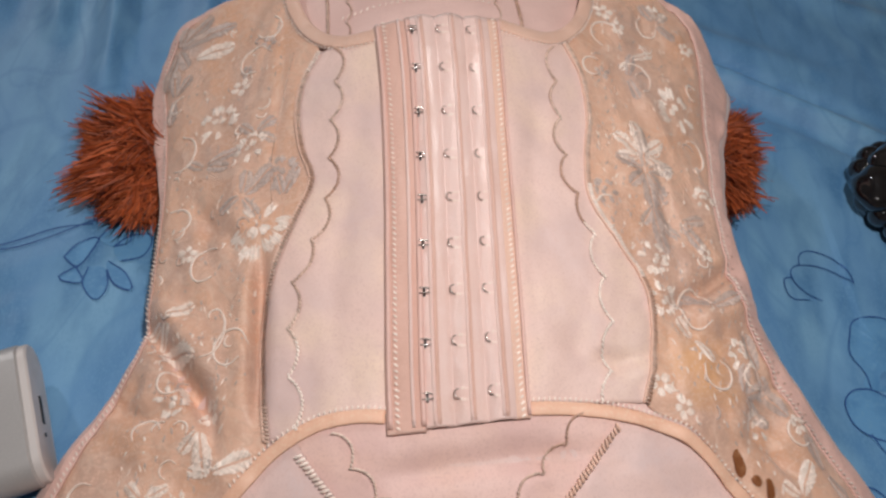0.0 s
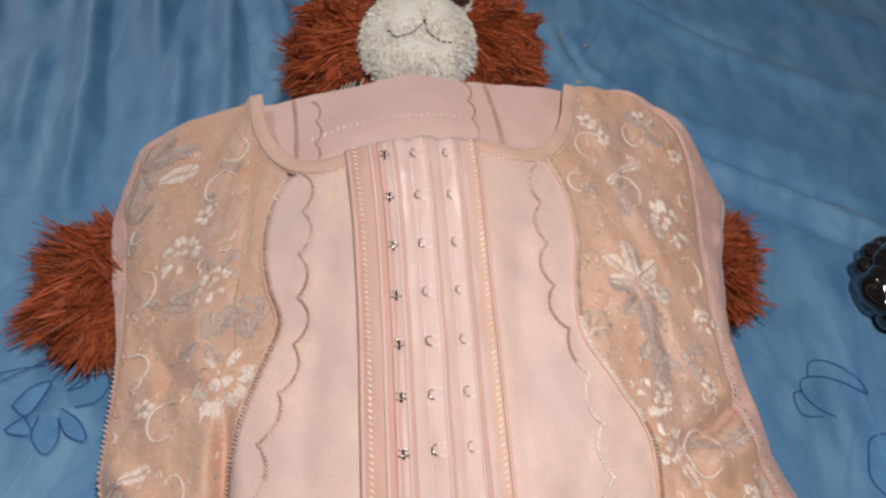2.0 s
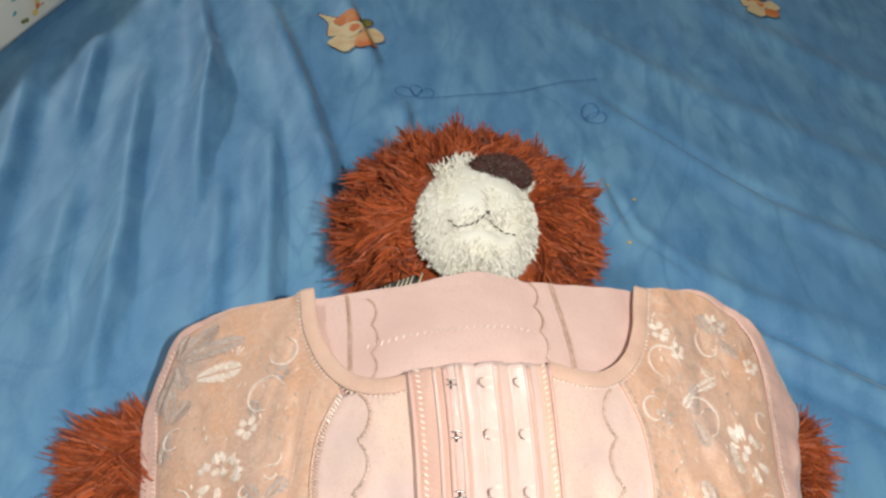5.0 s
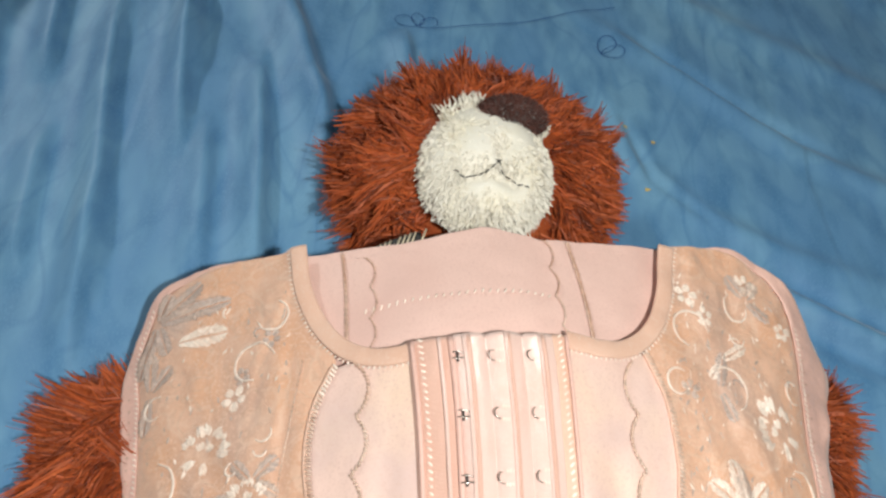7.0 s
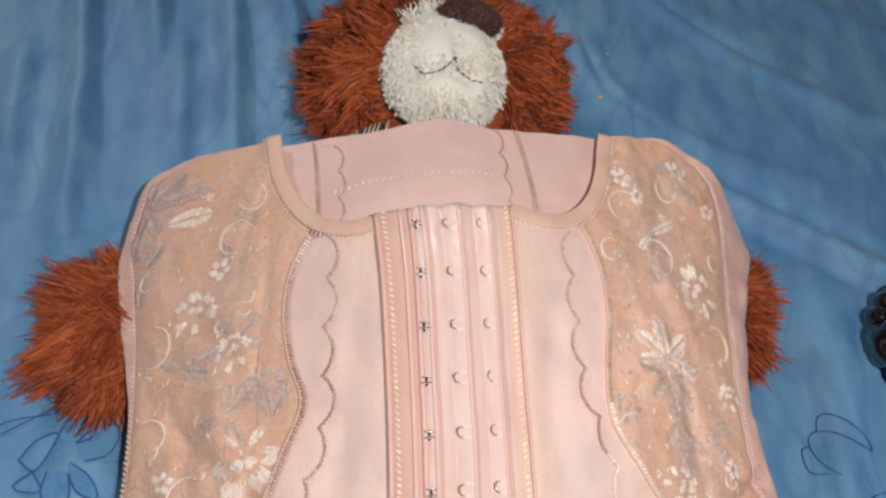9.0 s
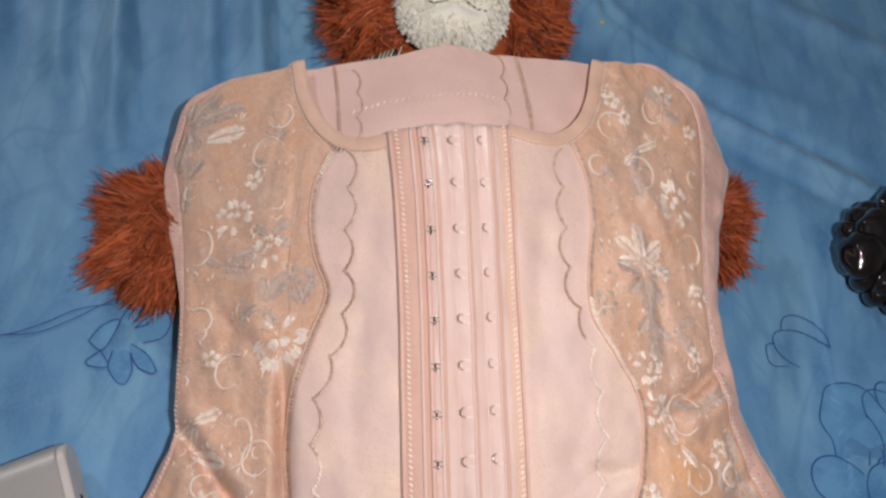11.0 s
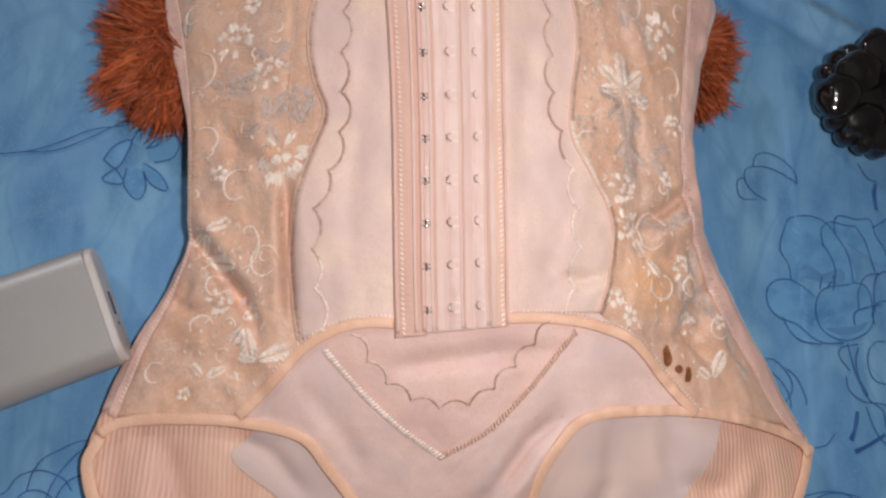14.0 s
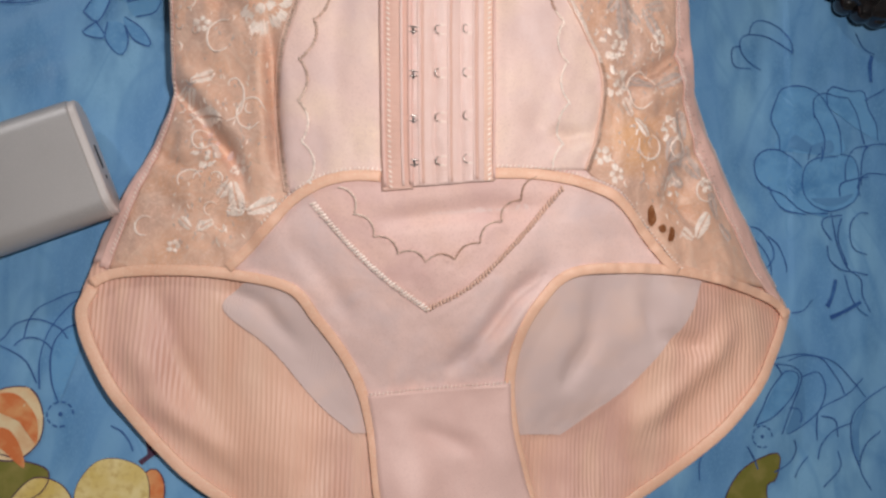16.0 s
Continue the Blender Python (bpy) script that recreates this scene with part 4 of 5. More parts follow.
# hook-and-eye closure
def strip(u0, u1, top=0.0, bottom=0.0):
    a, b = np.array(PL), np.array(PR)
    p, q = a + (b - a) * u0, a + (b - a) * u1
    p[0, 1] += top
    q[0, 1] += top
    p[-1, 1] += bottom
    q[-1, 1] += bottom
    return [tuple(v) for v in p], [tuple(v) for v in q]


PLACKET_EDGES = even(spline(PL, 101), 0.0004), even(spline(PR, 101), 0.0004)


def at_placket(u, v):
    """The point at a share u across and v down the closure."""
    a, b = PLACKET_EDGES
    p, q = a[int(round(v * (len(a) - 1)))], b[int(round(v * (len(b) - 1)))]
    return p + (q - p) * u


placket = part("eye_tape", loft(*strip(0.27, 0.90), 70, 110, 0.0012, 0.0012, lambda u: 0.0026 * abs(math.sin(math.pi * (u * 2.75 + 0.12))) ** 0.6), M_SATIN, garment, "pleated shiny pink eye tape")
hook_strip = part("hook_strip", loft(*strip(0.0, 0.275, 0, -0.001), 30, 110, 0.0018, 0.0012, lambda u: 0.0008 * math.sin(math.pi * u) ** 0.4), M_FACING, garment, "rose satin hook facing")
part("edge_strip", loft(*strip(0.88, 1.0), 12, 110, 0.0022, 0.002, lambda u: 0.0008 * math.sin(math.pi * u) ** 0.5), M_NECK, garment, "flat pink edge strip")
on_front = lambda x, y: cloth(x, y)


def placket_line(u):
    return [at_placket(u, v) for v in np.linspace(0.005, 0.995, 60)]


for u, wd, mat in ((0.025, 0.0018, M_EDGE), (0.185, 0.0014, M_SATIN), (0.255, 0.0020, M_EDGE), (0.330, 0.0012, M_SATIN), (0.362, 0.0016, M_FACING), (0.585, 0.0012, M_SATIN), (0.610, 0.0012, M_FACING), (0.805, 0.0012, M_SATIN),
                   (0.832, 0.0018, M_FACING), (0.985, 0.0014, M_EDGE)):
    part("piping", band(placket_line(u), wd, 0.0009 if mat is not M_FACING else 0.0004, on_front, 0.0032 if u < 0.3 else 0.0037), mat, garment)
part("stitching", sew(placket_line(0.075), on_front, 0.0024, 0.0020, 0.0009, 0.0005, 0.9, 0.0034), M_PALE, garment)
part("stitching", sew(placket_line(0.945), on_front, 0.0024, 0.0020, 0.0009, 0.0005, -0.9, 0.0031), M_PALE, garment)


def wire(points, radius, sides=6):
    """A bent wire as a tube mesh."""
    p = np.array(points, float)
    t = np.gradient(p, axis=0)
    pts, faces = [], []
    for q, d in zip(p, t):
        d = Vector(d).normalized()
        s = d.cross(Vector((0.3, 0.2, 1))).normalized()
        r = d.cross(s)
        for k in range(sides):
            a = k * math.tau / sides
            v = Vector(q) + (s * math.cos(a) + r * math.sin(a)) * radius
            pts.append(tuple(v))
    for i in range(len(p) - 1):
        for k in range(sides):
            a, b = i * sides + k, i * sides + (k + 1) % sides
            faces.append((a, b, b + sides, a + sides))
    faces += [tuple(range(sides)), tuple((len(p) - 1) * sides + k for k in range(sides))]
    return pts, faces


ROWS_OF_HOOKS = [0.048 + i * 0.1115 for i in range(9)]
for v in ROWS_OF_HOOKS:
    for u in (0.505, 0.745):
        c = at_placket(u, v)
        z = cloth(*c) + 0.0038
        loop = [(c[0] - 0.0002 - 0.0016 * math.sin(a), c[1] + 0.0020 * math.cos(a), z - 0.0006 + 0.0007 * math.sin(a)) for a in np.linspace(-0.35, math.pi + 0.35, 14)]
        part("eye", wire(loop, 0.00026), M_METAL, placket, "steel wire eye")
        for s in (-1, 1):
            part("eye_stitch", sew([(c[0] + 0.0012, c[1] + s * 0.0021), (c[0] + 0.0034, c[1] + s * 0.0021)], on_front, 0.0009, 0.0013, 0.0007, 0.0006, 1.5, 0.0034), M_PALE, placket)
    c = at_placket(0.285, v)
    z = cloth(*c) + 0.0034
    for s in (-1, 1):
        part("hook", wire([(c[0] - 0.0020, c[1] + s * 0.0012, z + 0.0008), (c[0], c[1] + s * 0.0013, z + 0.0014), (c[0] + 0.0022, c[1] + s * 0.0009, z + 0.0012), (c[0] + 0.0026, c[1] + s * 0.0003, z + 0.0004)], 0.00028), M_METAL, hook_strip, "steel hook end")
    part("hook_gap", band([(c[0] - 0.0002, c[1] + 0.0019), (c[0] + 0.0001, c[1]), (c[0] + 0.0002, c[1] - 0.0019)], 0.0010, 0.0003, on_front, 0.0031), M_DARK, hook_strip)
    for u in (0.40, 0.63):
        d = at_placket(u, v)
        part("eye_stitch", sew([(d[0], d[1] + 0.0022), (d[0], d[1] - 0.0022)], on_front, 0.0012, 0.0012, 0.0007, 0.0006, 0.3, 0.0029), M_PALE, placket)

# bindings
smooth_line = lambda pts, step=0.0015: even(spline(pts, 16 * len(pts)), step)
neck_line = smooth_line(NECK)
part("neck_binding", band(neck_line[neck_line[:, 0] < -0.004], 0.0072, 0.0008, cloth, 0.0010), M_NECK, garment, "flat peach neck binding")
part("neck_binding", band(neck_line[neck_line[:, 0] > 0.052], 0.0072, 0.0008, cloth, 0.0010), M_NECK, garment, "flat peach neck binding")
HEM_L = [(0.0080, 0.0880), (-0.006, 0.0880), (-0.021, 0.0845), (-0.036, 0.0755), (-0.048, 0.062), (-0.058, 0.051), (-0.068, 0.041)]
HEM_R = [(0.064, 0.0915), (0.085, 0.0925), (0.110, 0.0900), (0.132, 0.0825), (0.150, 0.066), (0.162, 0.054), (0.172, 0.046)]
for h_ in (HEM_L, HEM_R):
    part("hem_binding", band(smooth_line(h_), 0.0055, 0.0006, cloth, 0.0005), M_TRIM, garment, "peach elastic hem binding")
LEG_L = [(-0.1365, 0.0315), (-0.1325, 0.0345), (-0.123, 0.0378), (-0.099, 0.0395), (-0.069, 0.0385), (-0.036, 0.032), (-0.021, 0.016), (-0.006, -0.003), (0.004, -0.022), (0.0105, -0.046), (0.0145, -0.075), (0.020, -0.105)]
LEG_R = [(0.2520, 0.0235), (0.2455, 0.0310), (0.222, 0.039), (0.178, 0.0465), (0.140, 0.047), (0.111, 0.0435), (0.097, 0.0305), (0.087, 0.012), (0.0835, -0.013), (0.0875, -0.042), (0.0965, -0.072), (0.106, -0.105)]
for l_ in (LEG_L, LEG_R):
    part("leg_binding", band(smooth_line(l_), 0.0056, 0.0007, cloth, 0.0002), M_TRIM, garment, "peach elastic leg binding")
for b_, sg in (([(-0.1385, 0.0310)] + BACK_L[14:], 1), ([(0.2500, 0.0290)] + BACK_R[14:], -1)):
    part("seat_binding", band(smooth_line(b_), 0.0062, 0.0007, low, 0.0006, 0.0022 * sg), M_TRIM, garment, "peach elastic seat binding")
for o_, l_, sg in ((OUT_L, LACE_L, 1), (OUT_R, LACE_R, -1)):
    inner = inward(l_, 0.0022, sg)
    edges = (o_, inner) if sg > 0 else (inner, o_)
    part("edge_trim", loft(*edges, 9, 140, -0.0012, 0.0009, droop(0.0028, 0 if sg > 0 else 1)), M_EDGE, garment, "pink knitted side edging")
    ln = smooth_line(l_)
    ok = np.array([p[1] < 0.300 for p in ln])
    broad = np.array([(0.222 if sg > 0 else 0.10) < p[1] < 0.292 for p in ln])
    part("stitching", sew((ln + along(ln) * 0.0014 * sg)[ok][:-6], cloth, 0.0022, 0.0020, 0.0006, 0.0005, 0.9, 0.0002), M_PALE, garment)
    part("stitching", sew((ln - along(ln) * 0.0020 * sg)[broad], cloth, 0.0052, 0.0010, 0.0008, 0.0004, 1.2, -0.0008), M_THREAD, garment)

# sewn seams and scalloped embroidery
for s_ in (SEAM_L, SEAM_R):
    ln = smooth_line(s_, 0.0006)
    # Shine put into the colour: these stretches of the brown seam are sewn pale.
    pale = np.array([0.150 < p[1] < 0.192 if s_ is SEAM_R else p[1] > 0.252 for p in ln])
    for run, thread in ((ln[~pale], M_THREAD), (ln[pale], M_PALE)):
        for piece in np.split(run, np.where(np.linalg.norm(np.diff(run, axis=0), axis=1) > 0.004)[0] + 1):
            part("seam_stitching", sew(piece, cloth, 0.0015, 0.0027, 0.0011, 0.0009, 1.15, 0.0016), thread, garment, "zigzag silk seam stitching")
    part("seam_cord", band(smooth_line([(x - 0.0013, y) for x, y in s_]), 0.0012, 0.0008, cloth, 0.0010), M_NECK, garment)
SCAL_L = [(-0.0255, 0.262), (-0.0240, 0.2386), (-0.0245, 0.2137), (-0.0228, 0.190), (-0.0272, 0.165), (-0.0337, 0.1468), (-0.0345, 0.1274), (-0.0325, 0.1062), (-0.0275, 0.084)]
SCAL_R = [(0.0815, 0.266), (0.0836, 0.2344), (0.0850, 0.2082), (0.0885, 0.190), (0.0955, 0.1726), (0.0990, 0.1509), (0.1015, 0.130), (0.1005, 0.113), (0.0995, 0.096)]
for s_, fl in ((SCAL_L, 1), (SCAL_R, -1)):
    arcs = scallop(smooth_line(s_), 0.0200, 0.0048, fl)
    # Below this height the silk's highlight is coloured in with pale stitches.
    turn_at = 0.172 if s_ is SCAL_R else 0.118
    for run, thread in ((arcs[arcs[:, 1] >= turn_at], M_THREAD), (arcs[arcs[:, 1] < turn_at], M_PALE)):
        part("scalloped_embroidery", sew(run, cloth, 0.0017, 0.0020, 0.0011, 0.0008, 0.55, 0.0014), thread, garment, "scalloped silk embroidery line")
VEE = [(-0.025, 0.074), (-0.008, 0.056), (0.013, 0.0375), (0.036, 0.0225)], [(0.036, 0.0225), (0.057, 0.035), (0.077, 0.056), (0.101, 0.086)]
# The left arm's shine is given as a pale thread colour.
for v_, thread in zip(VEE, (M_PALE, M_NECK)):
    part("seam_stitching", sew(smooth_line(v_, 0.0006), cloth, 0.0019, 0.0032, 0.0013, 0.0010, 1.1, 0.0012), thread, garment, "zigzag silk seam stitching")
VSC = [(-0.012, 0.082), (-0.002, 0.066), (0.015, 0.052), (0.034, 0.0465), (0.052, 0.050), (0.065, 0.062), (0.076, 0.074), (0.088, 0.089)]
part("scalloped_embroidery", sew(scallop(smooth_line(VSC), 0.0150, 0.0042, 1), cloth, 0.0015, 0.0018, 0.0008, 0.0006, 0.4, 0.0012), M_THREAD, garment, "scalloped silk embroidery line")
part("stitching", sew(neck_line[(neck_line[:, 0] < -0.004)] + along(neck_line)[neck_line[:, 0] < -0.004] * -0.0042, cloth, 0.0021, 0.0013, 0.0007, 0.0005, 1.4, 0.0014), M_PALE, garment)
part("stitching", sew(neck_line[(neck_line[:, 0] > 0.054)] + along(neck_line)[neck_line[:, 0] > 0.054] * -0.0042, cloth, 0.0021, 0.0013, 0.0007, 0.0005, 1.4, 0.0014), M_PALE, garment)
for h_ in (HEM_L[:5], HEM_R):
    ln = smooth_line(h_)
    part("stitching", sew(ln + along(ln) * (0.0032 if h_ is HEM_R else -0.0032), cloth, 0.0022, 0.0016, 0.0007, 0.0005, 1.2, 0.0014), M_PALE, garment)
# inside of the back, at the neck
part("seam_stitching", sew(smooth_line([(0.061, 0.321), (0.0645, 0.302), (0.0665, 0.287), (0.0675, 0.270)]), low, 0.00085, 0.0020, 0.0008, 0.0005, 1.2, 0.0008), M_THREAD, garment)
part("seam_stitching", sew(smooth_line([(-0.0345, 0.314), (-0.032, 0.298), (-0.0305, 0.283), (-0.0290, 0.268)]), low, 0.00085, 0.0018, 0.0008, 0.0005, 1.2, 0.0008), M_THREAD, garment)
part("scalloped_embroidery", sew(scallop([(0.0505, 0.321), (0.0520, 0.300), (0.0530, 0.285), (0.0560, 0.270)], 0.0142, 0.0030, 1), low, 0.0015, 0.0017, 0.0007, 0.0006, 0.45, 0.0008), M_THREAD, garment)
part("scalloped_embroidery", sew(scallop([(-0.0245, 0.311), (-0.0225, 0.298), (-0.0215, 0.284), (-0.0215, 0.268)], 0.0142, 0.0030, 1), low, 0.0015, 0.0017, 0.0007, 0.0006, 0.45, 0.0008), M_THREAD, garment)
part("stitching", sew(smooth_line([(-0.023, 0.286), (-0.006, 0.2885), (0.013, 0.291), (0.033, 0.2925), (0.050, 0.292)]), low, 0.0030, 0.0022, 0.0007, 0.0004, 1.1, 0.0008), M_PALE, garment)
part("stitching", sew([(0.009, -0.0235), (0.083, -0.0155)], cloth, 0.0022, 0.0020, 0.0007, 0.0005, 1.3, 0.0020), M_PALE, garment)
part("stitching", sew(smooth_line([(-0.046, 0.266), (-0.048, 0.245), (-0.050, 0.222), (-0.050, 0.200), (-0.047, 0.180)]), cloth, 0.0016, 0.0015, 0.0005, 0.0003, 0.1, 0.0004), M_THREAD, garment)

# woven flowers of the lace
RND = random.Random(11)


def woven(name, build, material):
    pts, faces = [], []
    build(pts, faces)
    return part(name, (pts, faces), material, garment)


def thread(pts, faces, p, q, width):
    """One satin thread from p to q."""
    d = (q[0] - p[0], q[1] - p[1])
    leaf(pts, faces, p, math.atan2(d[1], d[0]), math.hypot(*d), width, cloth, 0.0002, n=3)


def fan(pts, faces, c, ang, near, far, half, dip=0.15):
    """A rounded petal filled with threads that spread from its base."""
    n = max(4, int(2 * half * far / 0.00075))
    for i in range(n):
        f = (i + RND.uniform(0.3, 0.7)) / n * 2 - 1
        a = ang + half * f
        r = far * (1 - 0.22 * f * f - dip * math.exp(-(f / 0.25) ** 2)) * RND.uniform(0.93, 1.05)
        s = near * RND.uniform(0.9, 1.2)
        thread(pts, faces, (c[0] + s * math.cos(a), c[1] + s * math.sin(a)), (c[0] + r * math.cos(a), c[1] + r * math.sin(a)), 0.0011 * RND.uniform(0.8, 1.25))


def rose(c, size, turn, material=M_SILK):
    """A woven rose seen from the side: an outer cup, an inner pair of petals and two sepals."""
    def build(pts, faces):
        for da, near, far, half in ((-1.15, 0.50, 1.0, 0.36), (-0.30, 0.58, 1.05, 0.36), (0.55, 0.52, 0.98, 0.36), (1.40, 0.48, 0.90, 0.34), (-0.45, 0.14, 0.46, 0.50), (0.75, 0.12, 0.42, 0.46),
                                    (2.6, 0.28, 0.85, 0.20), (3.7, 0.28, 0.80, 0.20)):
            fan(pts, faces, c, turn + da + RND.uniform(-0.1, 0.1), near * size, far * size * RND.uniform(0.88, 1.1), half)
    return woven("lace_flower", build, material)


def blade(pts, faces, c, ang, length, width):
    """A pointed leaf with a bare midrib and slanting threads on both sides of it."""
    n = max(4, int(length / 0.0008))
    for i in range(n):
        f = (i + 0.5) / n
        p = (c[0] + length * f * math.cos(ang), c[1] + length * f * math.sin(ang))
        for side in (-1, 1):
            w = width / 2 * math.sin(math.pi * min(1, 0.10 + 0.88 * f)) ** 0.8 * RND.uniform(0.8, 1.1)
            b = ang + side * 0.75
            o = 0.00035 * side
            p2 = (p[0] - o * math.sin(ang), p[1] + o * math.cos(ang))
            thread(pts, faces, p2, (p2[0] + 1.4 * w * math.cos(b), p2[1] + 1.4 * w * math.sin(b)), 0.0010 * RND.uniform(0.8, 1.25))


def leaves(c, blades, material=M_SILK):
    """A tuft of leaves on one stalk: (turn, length, width) each."""
    def build(pts, faces):
        for ang, length, width in blades:
            blade(pts, faces, (c[0] + 0.0012 * math.cos(ang), c[1] + 0.0012 * math.sin(ang)), ang, length, width)
    return woven("lace_leaves", build, material)


def daisy(c, size, material=M_SILK):
    """A small flower of five round petals."""
    def build(pts, faces):
        t = RND.uniform(0, 6.3)
        for i in range(5):
            fan(pts, faces, c, t + i * math.tau / 5, 0.25 * size, size * RND.uniform(0.8, 1.1), 0.42, 0.0)
    return woven("lace_flower", build, material)


def curl(points, width=0.0012, material=M_SILK):
    ln = even(spline(points, 14 * len(points)), 0.0012)
    w = [width * (0.45 + 0.7 * math.sin(math.pi * (i + 1) / (len(ln) + 1))) for i in range(len(ln))]
    return part("lace_curl", band(ln, w, 0.0005, cloth, 0.0002), material, garment)


def ring(c, r, a0, a1, k=1.0):
    return [(c[0] + r * (1 - 0.25 * f) * math.cos(a0 + (a1 - a0) * f), c[1] + k * r * (1 - 0.25 * f) * math.sin(a0 + (a1 - a0) * f)) for f in np.linspace(0, 1, 7)]


for c, size, turn, mat in (((-0.0815, 0.2350), 0.0125, 1.2, M_SILK), ((-0.0610, 0.2145), 0.0105, 1.9, M_SILK), ((-0.0525, 0.1735), 0.0165, -1.5, M_SILK), ((0.1512, 0.2485), 0.0145, 2.3, M_SILK),
                           ((0.1240, 0.1625), 0.0105, -0.6, M_SILK), ((0.1265, 0.1430), 0.0095, -0.8, M_SILK), ((0.1640, 0.1225), 0.0095, 0.6, M_SILK), ((-0.0815, 0.1000), 0.0090, -0.6, M_SILK),
                           ((0.1590, 0.2005), 0.0075, 1.4, M_SILK), ((0.1045, 0.1905), 0.0080, 2.6, M_GREY), ((0.1695, 0.0930), 0.0085, 1.8, M_SILK), ((-0.0470, 0.1985), 0.0110, 0.9, M_GREY)):
    rose(c, size, turn, mat)
for c, mat, blades in (((-0.102, 0.2815), M_SILK, ((0.15, 0.021, 0.0095),)),
                       ((-0.112, 0.292), M_GREY, ((0.75, 0.022, 0.009), (0.2, 0.031, 0.009), (-1.1, 0.014, 0.007), (-1.75, 0.022, 0.0075), (1.3, 0.012, 0.007))),
                       ((-0.110, 0.262), M_GREY, ((1.7, 0.016, 0.007), (-1.5, 0.016, 0.006), (0.9, 0.012, 0.006))),
                       ((-0.060, 0.222), M_GREY, ((0.8, 0.011, 0.006), (-0.4, 0.010, 0.005), (2.4, 0.010, 0.005))),
                       ((-0.084, 0.211), M_GREY, ((0.35, 0.017, 0.007), (-0.3, 0.012, 0.006), (2.6, 0.010, 0.005))),
                       ((-0.062, 0.189), M_GREY, ((0.85, 0.018, 0.008), (1.5, 0.012, 0.006), (-0.9, 0.012, 0.006), (3.6, 0.010, 0.006))),
                       ((-0.043, 0.187), M_GREY, ((1.2, 0.014, 0.006), (1.9, 0.010, 0.005))),
                       ((0.1255, 0.2150), M_SILK, ((1.75, 0.018, 0.0075), (2.5, 0.016, 0.007), (0.75, 0.015, 0.007), (3.3, 0.012, 0.006), (-0.35, 0.016, 0.008))),
                       ((0.1265, 0.2080), M_GREY, ((1.62, 0.022, 0.0075), (2.9, 0.015, 0.007), (0.25, 0.015, 0.007), (-1.5, 0.020, 0.008), (-2.3, 0.013, 0.006), (-0.8, 0.014, 0.007))),
                       ((0.1275, 0.1880), M_GREY, ((-1.35, 0.022, 0.008), (-0.7, 0.016, 0.006), (-2.1, 0.010, 0.005))),
                       ((0.1430, 0.1840), M_GREY, ((-0.9, 0.016, 0.006), (0.3, 0.012, 0.006))),
                       ((0.1450, 0.3060), M_GREY, ((0.9, 0.012, 0.006), (2.2, 0.012, 0.006), (-0.6, 0.012, 0.006))),
                       ((0.1230, 0.2620), M_GREY, ((1.3, 0.016, 0.006), (-1.2, 0.012, 0.005))),
                       ((0.1260, 0.2750), M_SILK, ((0.55, 0.016, 0.005), (-2.2, 0.009, 0.004))),
                       ((-0.0905, 0.1345), M_SILK, ((0.45, 0.013, 0.006), (3.6, 0.008, 0.004))),
                       ((-0.0925, 0.1230), M_SILK, ((-0.35, 0.020, 0.0075), (1.2, 0.009, 0.006))),
                       ((-0.0665, 0.0870), M_SILK, ((-1.35, 0.018, 0.009), (-2.2, 0.010, 0.006))),
                       ((-0.0600, 0.0690), M_SILK, ((0.35, 0.016, 0.009), (2.9, 0.008, 0.005))),
                       ((-0.0860, 0.0600), M_SILK, ((0.5, 0.010, 0.005), (2.4, 0.009, 0.005))),
                       ((0.1830, 0.0640), M_SILK, ((1.05, 0.017, 0.008), (2.6, 0.009, 0.005))),
                       ((0.1620, 0.1040), M_GREY, ((0.4, 0.020, 0.007), (-0.6, 0.016, 0.007), (1.3, 0.014, 0.006))),
                       ((0.1760, 0.1180), M_GREY, ((-1.1, 0.020, 0.008), (1.9, 0.016, 0.007))),
                       ((0.1520, 0.1430), M_GREY, ((0.5, 0.018, 0.007), (2.9, 0.014, 0.006))),
                       ((0.1400, 0.1270), M_SILK, ((-0.9, 0.012, 0.005), (2.3, 0.009, 0.005))),
                       ((0.2000, 0.0760), M_GREY, ((2.0, 0.016, 0.007), (-0.8, 0.012, 0.006)))):
    leaves(c, blades, mat)
for c, size, mat in (((-0.072, 0.2553), 0.0055, M_SILK), ((-0.070, 0.2640), 0.0040, M_GREY), ((-0.0600, 0.2780), 0.0045, M_GREY), ((-0.0850, 0.1654), 0.0055, M_SILK), ((0.1127, 0.3020), 0.0060, M_SILK), ((0.1200, 0.2930), 0.0050, M_SILK),
                     ((0.1470, 0.3140), 0.0065, M_SILK), ((0.1080, 0.2600), 0.0045, M_GREY), ((-0.0640, 0.0940), 0.0055, M_SILK), ((0.1206, 0.1039), 0.0060, M_SILK), ((0.1302, 0.0951), 0.0055, M_SILK), ((0.1630, 0.2950), 0.0055, M_SILK),
                     ((-0.0960, 0.0520), 0.0045, M_SILK), ((0.1540, 0.1700), 0.0050, M_SILK), ((0.1900, 0.0960), 0.0050, M_SILK)):
    daisy(c, size, mat)
for c, r, a0, a1, k in (((-0.066, 0.268), 0.009, 0.3, 4.9, 1.0), ((-0.099, 0.222), 0.009, 1.6, -1.9, 1.2), ((-0.094, 0.184), 0.008, 2.2, -1.2, 1.0), ((-0.075, 0.158), 0.008, 1.0, 5.4, 1.2), ((-0.058, 0.118), 0.008, 0.2, 5.6, 1.1),
                        ((-0.083, 0.107), 0.006, 0.8, 6.2, 1.0), ((-0.070, 0.128), 0.010, 4.7, 7.4, 1.4)):
    curl(ring(c, r, a0, a1, k), 0.0010)
